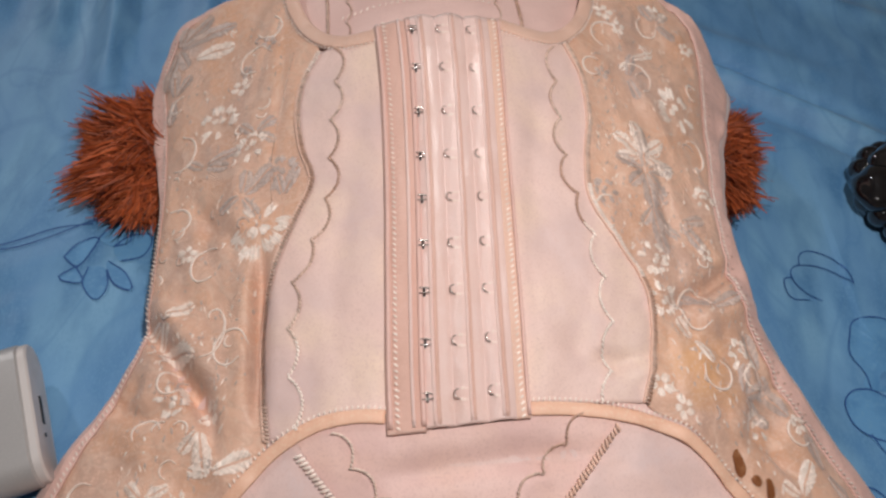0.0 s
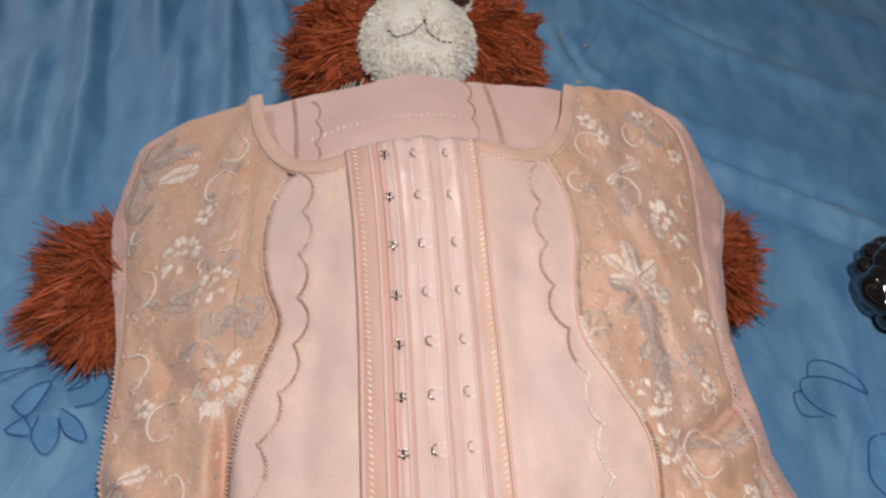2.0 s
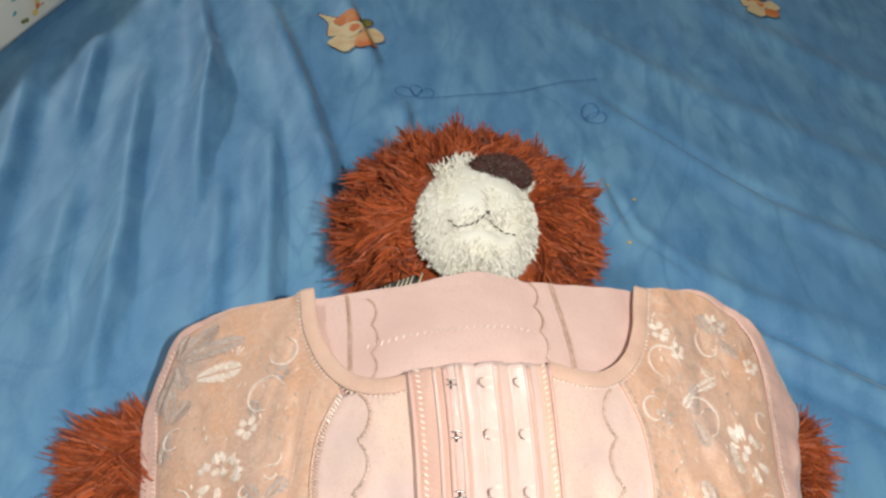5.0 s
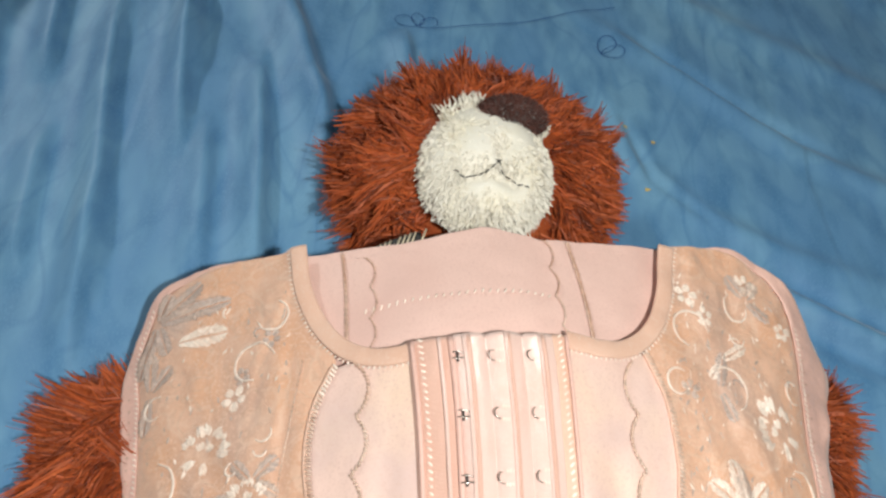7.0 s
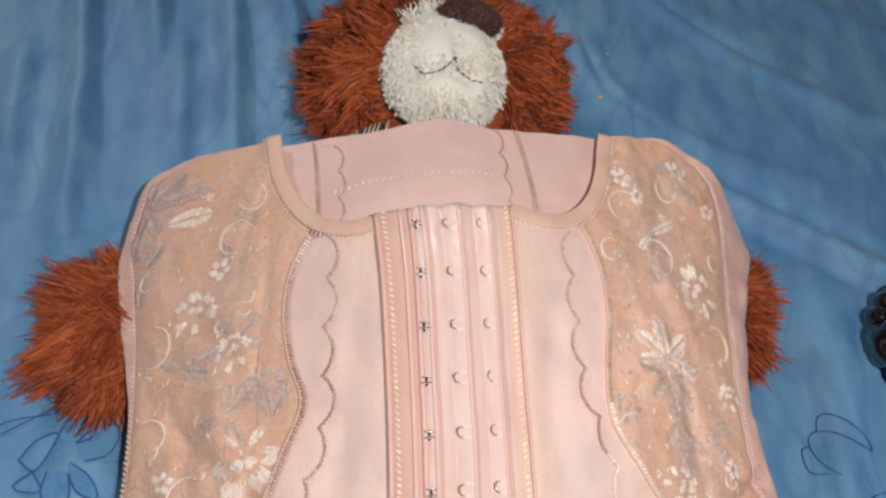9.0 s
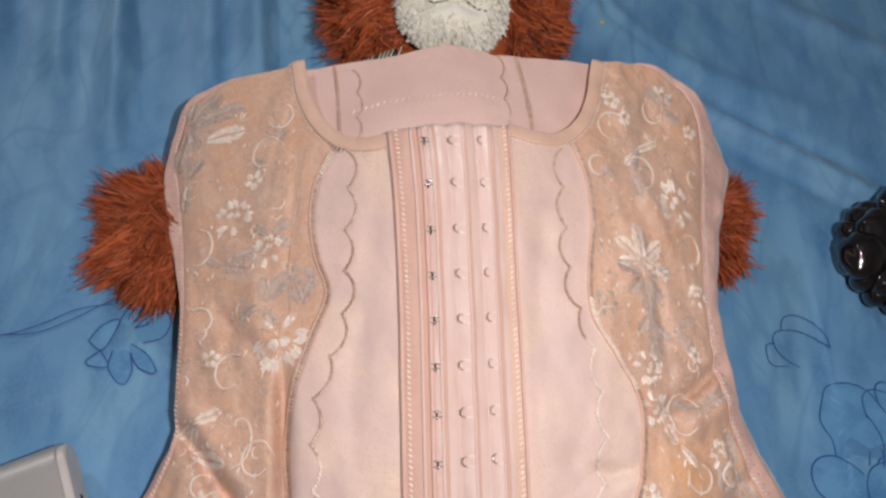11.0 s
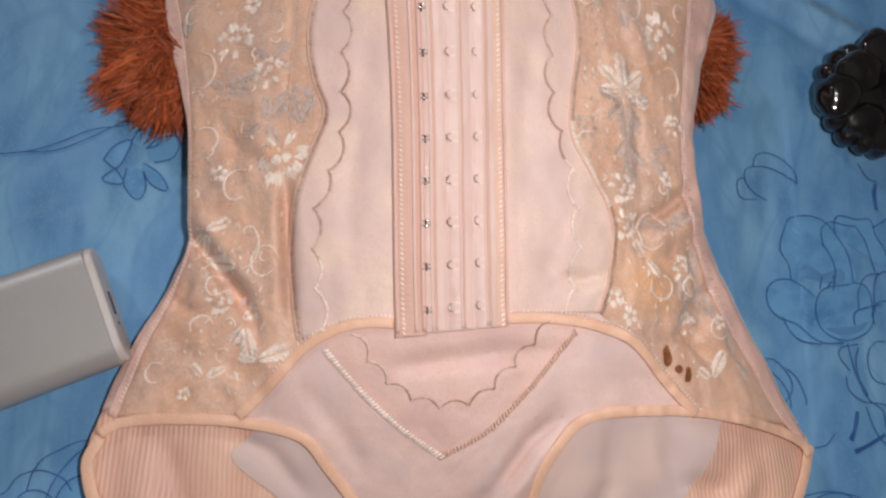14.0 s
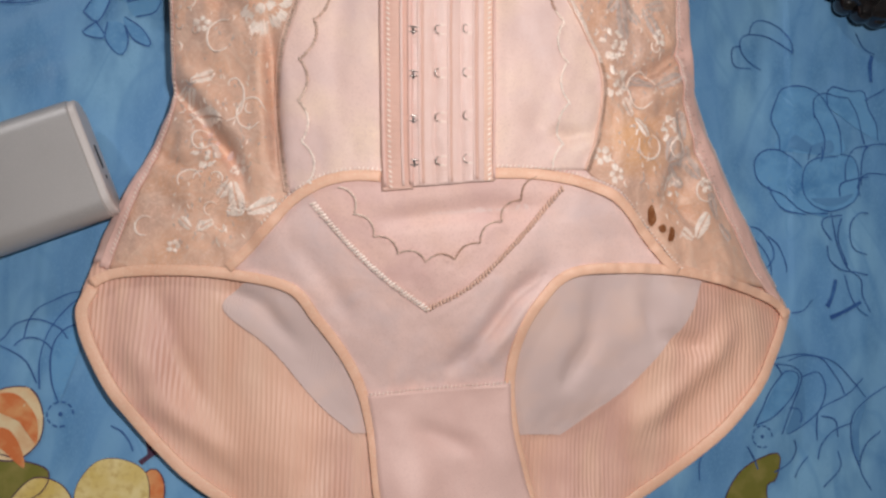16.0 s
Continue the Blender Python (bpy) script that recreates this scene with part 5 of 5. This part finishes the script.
for c, r, a0, a1, k in (((0.112, 0.286), 0.009, 0.0, 4.6, 1.0), ((0.103, 0.262), 0.006, 1.0, 5.6, 1.0), ((0.128, 0.262), 0.010, 2.4, -1.2, 1.1),
                        ((0.144, 0.140), 0.009, 0.4, 5.6, 1.3), ((0.150, 0.112), 0.008, 2.8, 7.6, 1.0), ((0.170, 0.113), 0.006, 0.2, 5.4, 1.0), ((0.104, 0.180), 0.007, 1.2, 5.2, 1.3), ((0.157, 0.225), 0.008, 1.8, -1.6, 1.2),
                        ((0.190, 0.092), 0.007, 0.8, 5.6, 1.0), ((-0.060, 0.288), 0.007, 3.4, 7.6, 1.0), ((-0.112, 0.062), 0.006, 1.0, 5.0, 1.0), ((0.140, 0.302), 0.007, 2.0, 6.4, 1.0),
                        ((0.165, 0.268), 0.005, 1.0, 5.0, 1.2), ((-0.106, 0.255), 0.005, 1.2, 5.4, 1.1), ((-0.090, 0.086), 0.007, 0.2, 3.6, 1.0)):
    curl(ring(c, r, a0, a1, k), 0.0010)
on_small = lambda x, y: (-0.100 < x < -0.055 or 0.128 < x < 0.160) and 0.06 < y < 0.30
for i in range(60):
    left = i % 2
    y = RND.uniform(0.06, 0.31)
    lo, hi = ((-0.100, -0.052) if left else (0.126, 0.172))
    x = RND.uniform(lo, hi)
    a = RND.uniform(0, 6.3)
    if not on_small(x, y):
        continue
    curl(ring((x, y), RND.uniform(0.0018, 0.0042), a, a + RND.uniform(1.8, 4.2)), 0.0008, M_SILK if RND.random() < 0.6 else M_GREY)


def on_lace(x, y):
    """Whether a place lies well inside one of the lace panels."""
    for outer, inner, sg in ((OUT_L2, IN_L, 1), (OUT_R2, IN_R, -1)):
        o = np.array(sorted(outer, key=lambda p: p[1]))
        i = np.array(sorted(inner, key=lambda p: p[1]))
        a, b = np.interp(y, o[:, 1], o[:, 0]), np.interp(y, i[:, 1], i[:, 0])
        if (x - a) * sg > 0.005 and (b - x) * sg > 0.003 and 0.047 < y < 0.31:
            return True
    return False


def flecks(name, count, boxes, material):
    def build(pts, faces):
        for i in range(count):
            x0, x1, y0, y1 = boxes[i % len(boxes)]
            a = RND.uniform(0.9, 2.2)
            p = (RND.uniform(x0, x1), RND.uniform(y0, y1))
            if not on_lace(*p):
                continue
            leaf(pts, faces, p, a, RND.uniform(0.0012, 0.0036), RND.uniform(0.0006, 0.0011), cloth, 0.0002)
    return tagged(woven(name, build, material), kind="stuff")


LACE_BOXES = ((-0.104, -0.050, 0.10, 0.30), (0.126, 0.168, 0.10, 0.32), (0.126, 0.175, 0.06, 0.20), (-0.098, -0.056, 0.05, 0.14), (0.102, 0.125, 0.16, 0.31))
flecks("pale_fleck", 300, LACE_BOXES, M_SILK)
flecks("grey_fleck", 420, LACE_BOXES, M_GREY)


def blotch(points, material, dz):
    edge = spline(points, 6 * len(points), True)
    c = edge.mean(0)
    pts = [(p[0], p[1], cloth(*p) + dz) for p in edge] + [((p[0] + c[0]) / 2, (p[1] + c[1]) / 2, cloth(*((p + c) / 2)) + dz) for p in edge] + [(c[0], c[1], cloth(*c) + dz)]
    n = len(edge)
    faces = [(i, (i + 1) % n, n + (i + 1) % n, n + i) for i in range(n)] + [(n + i, n + (i + 1) % n, 2 * n) for i in range(n)]
    return part("brown_mark", (pts, faces), material, garment, "small brown stain")


blotch(blob((0.1535, 0.0755), 0.0030, 1.9, 0.5, 7, 0.3, 3), M_STAIN, 0.0007)
blotch(blob((0.1610, 0.0690), 0.0024, 1.1, 0.2, 7, 0.3, 4), M_STAIN, 0.0007)
blotch(blob((0.1665, 0.0655), 0.0022, 1.8, 0.2, 7, 0.3, 5), M_STAIN, 0.0007)

# ---- the plush toy under it ----
toy_pts, toy_faces, toy_mats = [], [], []


def add_ball(c, r, mat, seg=28, rings=18, shape=None):
    k = len(toy_pts)
    for j in range(rings + 1):
        th = math.pi * j / rings
        for i in range(seg):
            ph = math.tau * i / seg
            d = (math.sin(th) * math.cos(ph), math.sin(th) * math.sin(ph), math.cos(th))
            f = 1 + 0.04 * noise.noise((d[0] * 2 + c[0] * 9, d[1] * 2, d[2] * 2))
            x, y, z = c[0] + r[0] * d[0] * f, c[1] + r[1] * d[1] * f, c[2] + r[2] * d[2] * f
            toy_pts.append((x, y, max(0.002, z + (shape(x, y) * max(0.0, d[2]) if shape else 0))))
    for j in range(rings):
        for i in range(seg):
            a, b = k + j * seg + i, k + j * seg + (i + 1) % seg
            toy_faces.append((a, a + seg, b + seg, b))
            toy_mats.append(mat)


def tuft(p, d, length, width, mat, sag=0.4, curl_to=None):
    """One fibre of pile: a bent, tapered blade."""
    k = len(toy_pts)
    d = Vector(d).normalized()
    s = d.orthogonal().normalized()
    spin = RNF.uniform(0, 3.14)
    s = (s * math.cos(spin) + d.cross(s) * math.sin(spin)) * (width / 2)
    p = Vector(p)
    lean = Vector((RNF.uniform(-1, 1), RNF.uniform(-1, 1), -sag)) * length * (0.45 if curl_to is None else 0.20)
    if curl_to is not None:
        lean += curl_to * length
    for f, w in ((0.0, 0.8), (0.4, 1.0), (0.8, 0.9), (1.0, 0.45)):
        c = p + d * length * f + lean * f * f
        for q in (c - s * w, c + s * w):
            toy_pts.append((q[0], q[1], max(0.0015, q[2])))
    toy_faces.extend(((k, k + 1, k + 3, k + 2), (k + 2, k + 3, k + 5, k + 4), (k + 4, k + 5, k + 7, k + 6)))
    toy_mats.extend((mat, mat, mat))


RNF = random.Random(23)
HEAD, HEAD_R = (0.033, 0.392, 0.036), (0.066, 0.058, 0.045)
MUZ, MUZ_R = (0.0290, 0.3685, 0.070), (0.0315, 0.0375, 0.026)
ARM_L, ARM_L_R = (-0.118, 0.243, 0.011), (0.020, 0.026, 0.009)
ARM_R, ARM_R_R = (0.189, 0.270, 0.013), (0.017, 0.025, 0.011)
add_ball((0.035, 0.215, 0.022), (0.105, 0.125, 0.030), 0, 40, 24)
add_ball(HEAD, HEAD_R, 0)
add_ball(ARM_L, ARM_L_R, 0)
add_ball(ARM_R, ARM_R_R, 0)
add_ball((-0.070, 0.248, 0.014), (0.060, 0.028, 0.012), 0)
add_ball((0.140, 0.268, 0.017), (0.060, 0.026, 0.014), 0)
MOUTH = [(0.0120, 0.3515), (0.0165, 0.3500), (0.0230, 0.3510), (0.0305, 0.3550)], [(0.0305, 0.3550), (0.0335, 0.3515), (0.0385, 0.3490), (0.0440, 0.3470)]
PHILTRUM = [(0.0305, 0.3550), (0.0325, 0.3640), (0.0345, 0.3720)]


def cheeks(x, y):
    """The pull of the mouth's stitches on the muzzle."""
    return sum(groove(x, y, line, -0.0055, 0.0052) for line in MOUTH) + groove(x, y, PHILTRUM, -0.0028, 0.0040) + groove(x, y, ((0.0255, 0.347), (0.0270, 0.338), (0.0275, 0.328)), -0.0022, 0.0035)


add_ball(MUZ, MUZ_R, 1, 72, 44, cheeks)


def pelt(c, r, locks, strands, length, width, comb, keep, cover=None, lift=0.40, loose=0.38):
    """Pile in pointed locks: the strands of a lock lean to one tip."""
    for _ in range(locks):
        z = RNF.uniform(-0.5, 1)
        ph = RNF.uniform(0, math.tau)
        s = math.sqrt(1 - z * z)
        d = Vector((s * math.cos(ph), s * math.sin(ph), z))
        p = Vector((c[0] + r[0] * d.x, c[1] + r[1] * d.y, c[2] + r[2] * d.z))
        if not keep(p, d):
            continue
        way = (d * lift + comb(p, d) * 0.85 + Vector((RNF.gauss(0, loose), RNF.gauss(0, loose), RNF.gauss(0, 0.25)))).normalized()
        tip = p + way * length * RNF.uniform(0.75, 1.35)
        if cover:
            tip.z = min(tip.z, cover(tip.x, tip.y))
        bend_to = Vector((RNF.gauss(0, 0.32), RNF.gauss(0, 0.32), RNF.gauss(-0.15, 0.2)))
        for _ in range(strands):
            root = p + Vector((RNF.gauss(0, 1), RNF.gauss(0, 1), RNF.gauss(0, 0.7))) * 0.0034
            v = tip - root + Vector((RNF.gauss(0, 1), RNF.gauss(0, 1), RNF.gauss(0, 1))) * 0.0023
            if cover:
                root.z = min(root.z, cover(root.x, root.y))
            tuft(root - d * 0.002, v, min(v.length, length * 1.3) * RNF.uniform(0.72, 1.02), width * RNF.uniform(0.6, 1.3), 0, 0.25, bend_to)


def off_muzzle(p, d):
    q = ((p.x - MUZ[0]) / (MUZ_R[0] + 0.001)) ** 2 + ((p.y - MUZ[1]) / (MUZ_R[1] + 0.001)) ** 2
    return (q > 1 or p.z < 0.05) and not (p.y < 0.336 and p.z > 0.045)


pelt(HEAD, HEAD_R, 1250, 50, 0.0132, 0.0009, lambda p, d: Vector((p.x - MUZ[0], p.y - MUZ[1] - 0.01, -0.01)).normalized(), off_muzzle)
tuck = lambda x, y: cloth(x, y) - 0.010 if -0.119 < x < 0.189 else 1.0


def hang(side, y_top, reach):
    """The lie of the pile on a paw: outwards at the top, down towards the wrist's underside."""
    def comb(p, d):
        low = min(1.0, max(0.0, (y_top - p.y) / reach))
        return Vector((side * (0.98 - 0.55 * low), 0.12 - 0.95 * low, 0.04))
    return comb


pelt(ARM_L, ARM_L_R, 430, 60, 0.0165, 0.0009, hang(-1, 0.262, 0.045), lambda p, d: p.x < -0.104, tuck, 0.15, 0.20)
pelt(ARM_R, ARM_R_R, 380, 60, 0.0165, 0.0009, hang(1, 0.288, 0.045), lambda p, d: p.x > 0.180, tuck, 0.15, 0.20)
for _ in range(12000):
    z = RNF.uniform(-0.1, 1)
    ph = RNF.uniform(0, math.tau)
    s = math.sqrt(1 - z * z)
    d = Vector((s * math.cos(ph), s * math.sin(ph), z))
    p = Vector((MUZ[0] + MUZ_R[0] * d.x, MUZ[1] + MUZ_R[1] * d.y, MUZ[2] + MUZ_R[2] * d.z))
    p.z += cheeks(p.x, p.y) * max(0.0, d.z)
    tuft(p - d * 0.0008, d * 0.16 + Vector((RNF.gauss(0, 0.3) + 0.4 * d.x, RNF.gauss(0, 0.3) - 0.7, -0.4 * (1 - d.z))), 0.0032 * RNF.uniform(0.6, 1.2), 0.0008, 1, 0.1)


def muzzle_top(x, y):
    q = 1 - ((x - MUZ[0]) / MUZ_R[0]) ** 2 - ((y - MUZ[1]) / MUZ_R[1]) ** 2
    return MUZ[2] + MUZ_R[2] * math.sqrt(max(0.0, q)) + cheeks(x, y) * math.sqrt(max(0.0, q)) + 0.0024


NOSE, NOSE_R = (0.0395, 0.3900, 0.0880), (0.0150, 0.0095, 0.0075)
add_ball(NOSE, NOSE_R, 2, 24, 14)
for _ in range(2600):
    z, ph = RNF.uniform(-0.2, 1), RNF.uniform(0, math.tau)
    s = math.sqrt(1 - z * z)
    d = Vector((s * math.cos(ph), s * math.sin(ph), z))
    tuft([NOSE[i] + NOSE_R[i] * d[i] for i in range(3)], d * 0.6 + Vector((RNF.gauss(0, 0.6), RNF.gauss(0, 0.6), 0)), 0.0030, 0.0008, 2, 0.1)
# white tufts that stand up on both sides of the nose
for x, y, z, way in ((0.0185, 0.3960, 0.0850, (-0.25, 0.75, 0.7)), (0.0235, 0.3975, 0.0840, (0.0, 0.6, 0.6)), (0.0530, 0.3860, 0.0830, (0.15, 0.7, 0.8)), (0.0105, 0.3900, 0.0830, (-0.6, 0.6, 0.5))):
    for _ in range(130):
        tuft((x + RNF.gauss(0, 0.0022), y + RNF.gauss(0, 0.0022), z + RNF.gauss(0, 0.0012)), Vector(way) + Vector((RNF.gauss(0, 0.25), RNF.gauss(0, 0.25), RNF.gauss(0, 0.2))), 0.0046 * RNF.uniform(0.6, 1.2), 0.0009, 1, 0.1)
for line in MOUTH:
    p_, f_ = sew(smooth_line(line), muzzle_top, 0.0030, 0.0026, 0.0008, 0.0006, 0.15)
    k_ = len(toy_pts)
    toy_pts += p_
    toy_faces += [tuple(i + k_ for i in f) for f in f_]
    toy_mats += [3] * len(f_)
toy = tagged(part("plush_toy", (toy_pts, toy_faces), (M_FUR, M_PLUSH, M_NOSE, M_STITCH)), "shaggy rust-brown plush toy with cream muzzle, lying on the sheet", "plush toy")
toy.data.polygons.foreach_set("material_index", toy_mats)

# woven ribbon at its neck
ribbon = empty("neck_ribbon", (0, 0, 0), "black and cream striped woven ribbon tucked at a plush neck", "ribbon")
over = lambda x, y: 0.0800 - 0.30 * (0.006 - x)
strap_line = [(-0.0300, 0.3100), (-0.0200, 0.3145), (-0.0100, 0.3185), (-0.0010, 0.3210)]
strap = part("band", band(smooth_line(strap_line), 0.010, 0.0015, over), M_RIBBON_D, ribbon, "black woven band")
for i, p in enumerate(even(spline(strap_line, 40), 0.0022)):
    if i % 5 != 3:
        part("stripe", band([(p[0] - 0.0016, p[1] - 0.0046), (p[0] + 0.0012, p[1] + 0.0048)], 0.0009, 0.0008, over, 0.0014), M_RIBBON_C, strap, "cream woven stripe")

# ---- loose things on the sheet ----
bank = empty("power_bank", (-0.1380, 0.0985, 0), "silver aluminium power bank lying on the blue sheet", "power bank")
bank.rotation_euler = (0, 0, math.radians(203.5))
LEN, WID, THK = 0.092, 0.0655, 0.0225


def capsule(x0, x1, wide, thick, bevel=0.0008, n=10):
    """A long body whose cross-section is a flat slab with rounded sides, along +x."""
    prof = []
    r = thick / 2
    for s in (1, -1):
        for i in range(n + 1):
            a = -math.pi / 2 + math.pi * i / n
            prof.append((s * (wide / 2 - r + r * math.cos(a)), r + s * r * math.sin(a)))
    rings = ((x0, 1 - 2 * bevel / thick), (x0 + bevel, 1.0), (x1 - bevel, 1.0), (x1, 1 - 2 * bevel / thick))
    pts, faces = [], []
    m = len(prof)
    for x, f in rings:
        pts += [(x, y * (1 - (1 - f) * thick / wide), r + (z - r) * f) for y, z in prof]
    for j in range(len(rings) - 1):
        for i in range(m):
            a, b = j * m + i, j * m + (i + 1) % m
            faces.append((a, b, b + m, a + m))
    faces += [tuple(range(m - 1, -1, -1)), tuple((len(rings) - 1) * m + i for i in range(m))]
    return pts, faces


shell = part("shell", capsule(0.0035, LEN, WID, THK), M_ALU, bank, "brushed silver shell", sharp=30)
cap = part("end_cap", capsule(0.0, 0.0042, WID - 0.0016, THK - 0.0014), M_CAP, bank, "matt grey end cap", sharp=30)
cap.location = (0, 0, 0.0007)
port = part("port", slab(-0.0004, 0.002, -0.0065, 0.0065, 0.0100, 0.0128, 0.0003), M_DARK, bank, "dark charging slot", False)
part("port", slab(-0.0004, 0.002, 0.0105, 0.0125, 0.0105, 0.0123, 0.0003), M_DARK, bank, "small dark indicator hole", False)

clip = empty("hair_claw", (0.320, 0.250, 0), "glossy black plastic flower hair claw lying on the sheet", "hair clip")
RNC = random.Random(4)
for i, (dx, dy, r, z) in enumerate(((-0.024, 0.000, 0.0125, 0.016), (-0.010, 0.016, 0.0125, 0.018), (0.010, 0.032, 0.0135, 0.016), (-0.006, -0.016, 0.0115, 0.014), (0.008, -0.026, 0.0110, 0.012),
                                    (0.022, 0.012, 0.0150, 0.020), (0.026, -0.012, 0.0130, 0.015), (0.036, 0.030, 0.0130, 0.014))):
    bm = bmesh.new()
    ball(bm, (dx, dy, z), (r * 1.35, r * 1.2, min(r * 0.85, z)), 28, 18, Matrix.Rotation(RNC.uniform(0, 3), 4, "Z"))
    for v in bm.verts:
        n_ = noise.noise(Vector((v.co.x * 90, v.co.y * 90, v.co.z * 90 + i)))
        v.co += (v.co - Vector((dx, dy, z))) * 0.22 * n_
    petal_ob = part("petal", bm, M_JET, clip, "glossy black rounded petal")
for i in range(11):
    a = 1.9 + i * 0.36
    bm = bmesh.new()
    ball(bm, (0.004 + 0.0315 * math.cos(a), 0.002 + 0.0330 * math.sin(a), 0.0085 + 0.0015 * (i % 2)), (0.0082, 0.0074, 0.0080), 18, 12, Matrix.Rotation(a, 4, "Z"))
    part("scallop", bm, M_JET, clip, "small glossy black scallop of the rim")
for i in range(3):
    a = 0.5 + i * 0.9
    c = (0.006 + 0.020 * math.cos(a), 0.004 + 0.022 * math.sin(a))
    bm = bmesh.new()
    ball(bm, (c[0], c[1], 0.024), (0.0050, 0.0030, 0.0025), 14, 8, Matrix.Rotation(a, 4, "Z"))
    part("bead", bm, M_JET, clip)
bm = bmesh.new()
ball(bm, (0.004, 0.000, 0.011), (0.026, 0.026, 0.010), 28, 16)
ball(bm, (0.020, 0.016, 0.011), (0.026, 0.024, 0.010), 28, 16)
part("clip_body", bm, M_JET, clip, "glossy black clip body")
part("hinge", wire([(0.004 + 0.03 * math.cos(a), 0.0 + 0.018 * math.sin(a), 0.006) for a in np.linspace(0, 6.28, 30)], 0.004, 10), M_JET, clip, "black hinge bar")

# pillow at the head of the bed
pillow = empty("pillow", (-0.458, 0.66, 0), "white cotton pillow with small floral print", "pillow")
pillow.rotation_euler = (0, 0, math.radians(-16))


def puff(x, y):
    u, v = min(1, abs(x) / 0.18), min(1, abs(y) / 0.26)
    return 0.008 + 0.075 * (max(0, 1 - u ** 4) * max(0, 1 - v ** 4)) ** 0.55


bm_pts, bm_faces = [], []
PN, PMN = 41, 53
for side in (1, -1):
    for j in range(PMN):
        for i in range(PN):
            x, y = -0.18 + 0.36 * i / (PN - 1), -0.26 + 0.52 * j / (PMN - 1)
            z = puff(x, y) if side > 0 else 0.004
            bm_pts.append((x, y, z + 0.002 * noise.noise((x * 20, y * 20, side))))
k2 = PN * PMN
for j in range(PMN - 1):
    for i in range(PN - 1):
        s = j * PN + i
        bm_faces += [(s, s + 1, s + PN + 1, s + PN), (k2 + s, k2 + s + PN, k2 + s + PN + 1, k2 + s + 1)]
rim = [i for i in range(PN)] + [j * PN + PN - 1 for j in range(1, PMN)] + [(PMN - 1) * PN + i for i in range(PN - 2, -1, -1)] + [j * PN for j in range(PMN - 2, 0, -1)]
for s, e in zip(rim, rim[1:] + rim[:1]):
    bm_faces.append((s, k2 + s, k2 + e, e))
cushion = part("cushion", (bm_pts, bm_faces), M_PILLOW, pillow, "white cotton pillow")
RNP = random.Random(9)
for i in range(240):
    x, y = RNP.uniform(0.06, 0.177), RNP.uniform(-0.255, 0.06)
    mat = (M_TEAL, M_ORANGE, M_YELLOW, M_TEAL, M_LEAF)[i % 5]
    pts, faces = [], []
    for q in range(RNP.randint(2, 4)):
        leaf(pts, faces, (x, y), RNP.uniform(0, 6.3), RNP.uniform(0.006, 0.013), 0.007, puff, 0.003)
    part("print_flower", (pts, faces), mat, cushion)
# prints on the cushion's steep side
X_IN = 0.171
for i in range(90):
    cy, cs = RNP.uniform(-0.25, 0.05), RNP.uniform(0.12, 0.9)
    mat = (M_TEAL, M_YELLOW, M_ORANGE, M_TEAL, M_LEAF)[i % 5]
    size, turn, slim = RNP.uniform(0.0018, 0.0045), RNP.uniform(0, 3.1), RNP.uniform(0.45, 0.9)
    pts = []
    for q in range(12):
        a = q * math.tau / 12
        r = size * RNP.uniform(0.65, 1.2)
        u, v = r * math.cos(a), r * slim * math.sin(a)
        y = cy + u * math.cos(turn) - v * math.sin(turn)
        s = min(1.0, max(0.0, cs + (u * math.sin(turn) + v * math.cos(turn)) / 0.045))
        top = puff(X_IN, y)
        pts.append((X_IN + 0.009 * s + 0.0026, y, top + (0.008 - top) * s + 0.001))
    part("print_flower", (pts, [tuple(range(12))]), mat, cushion)
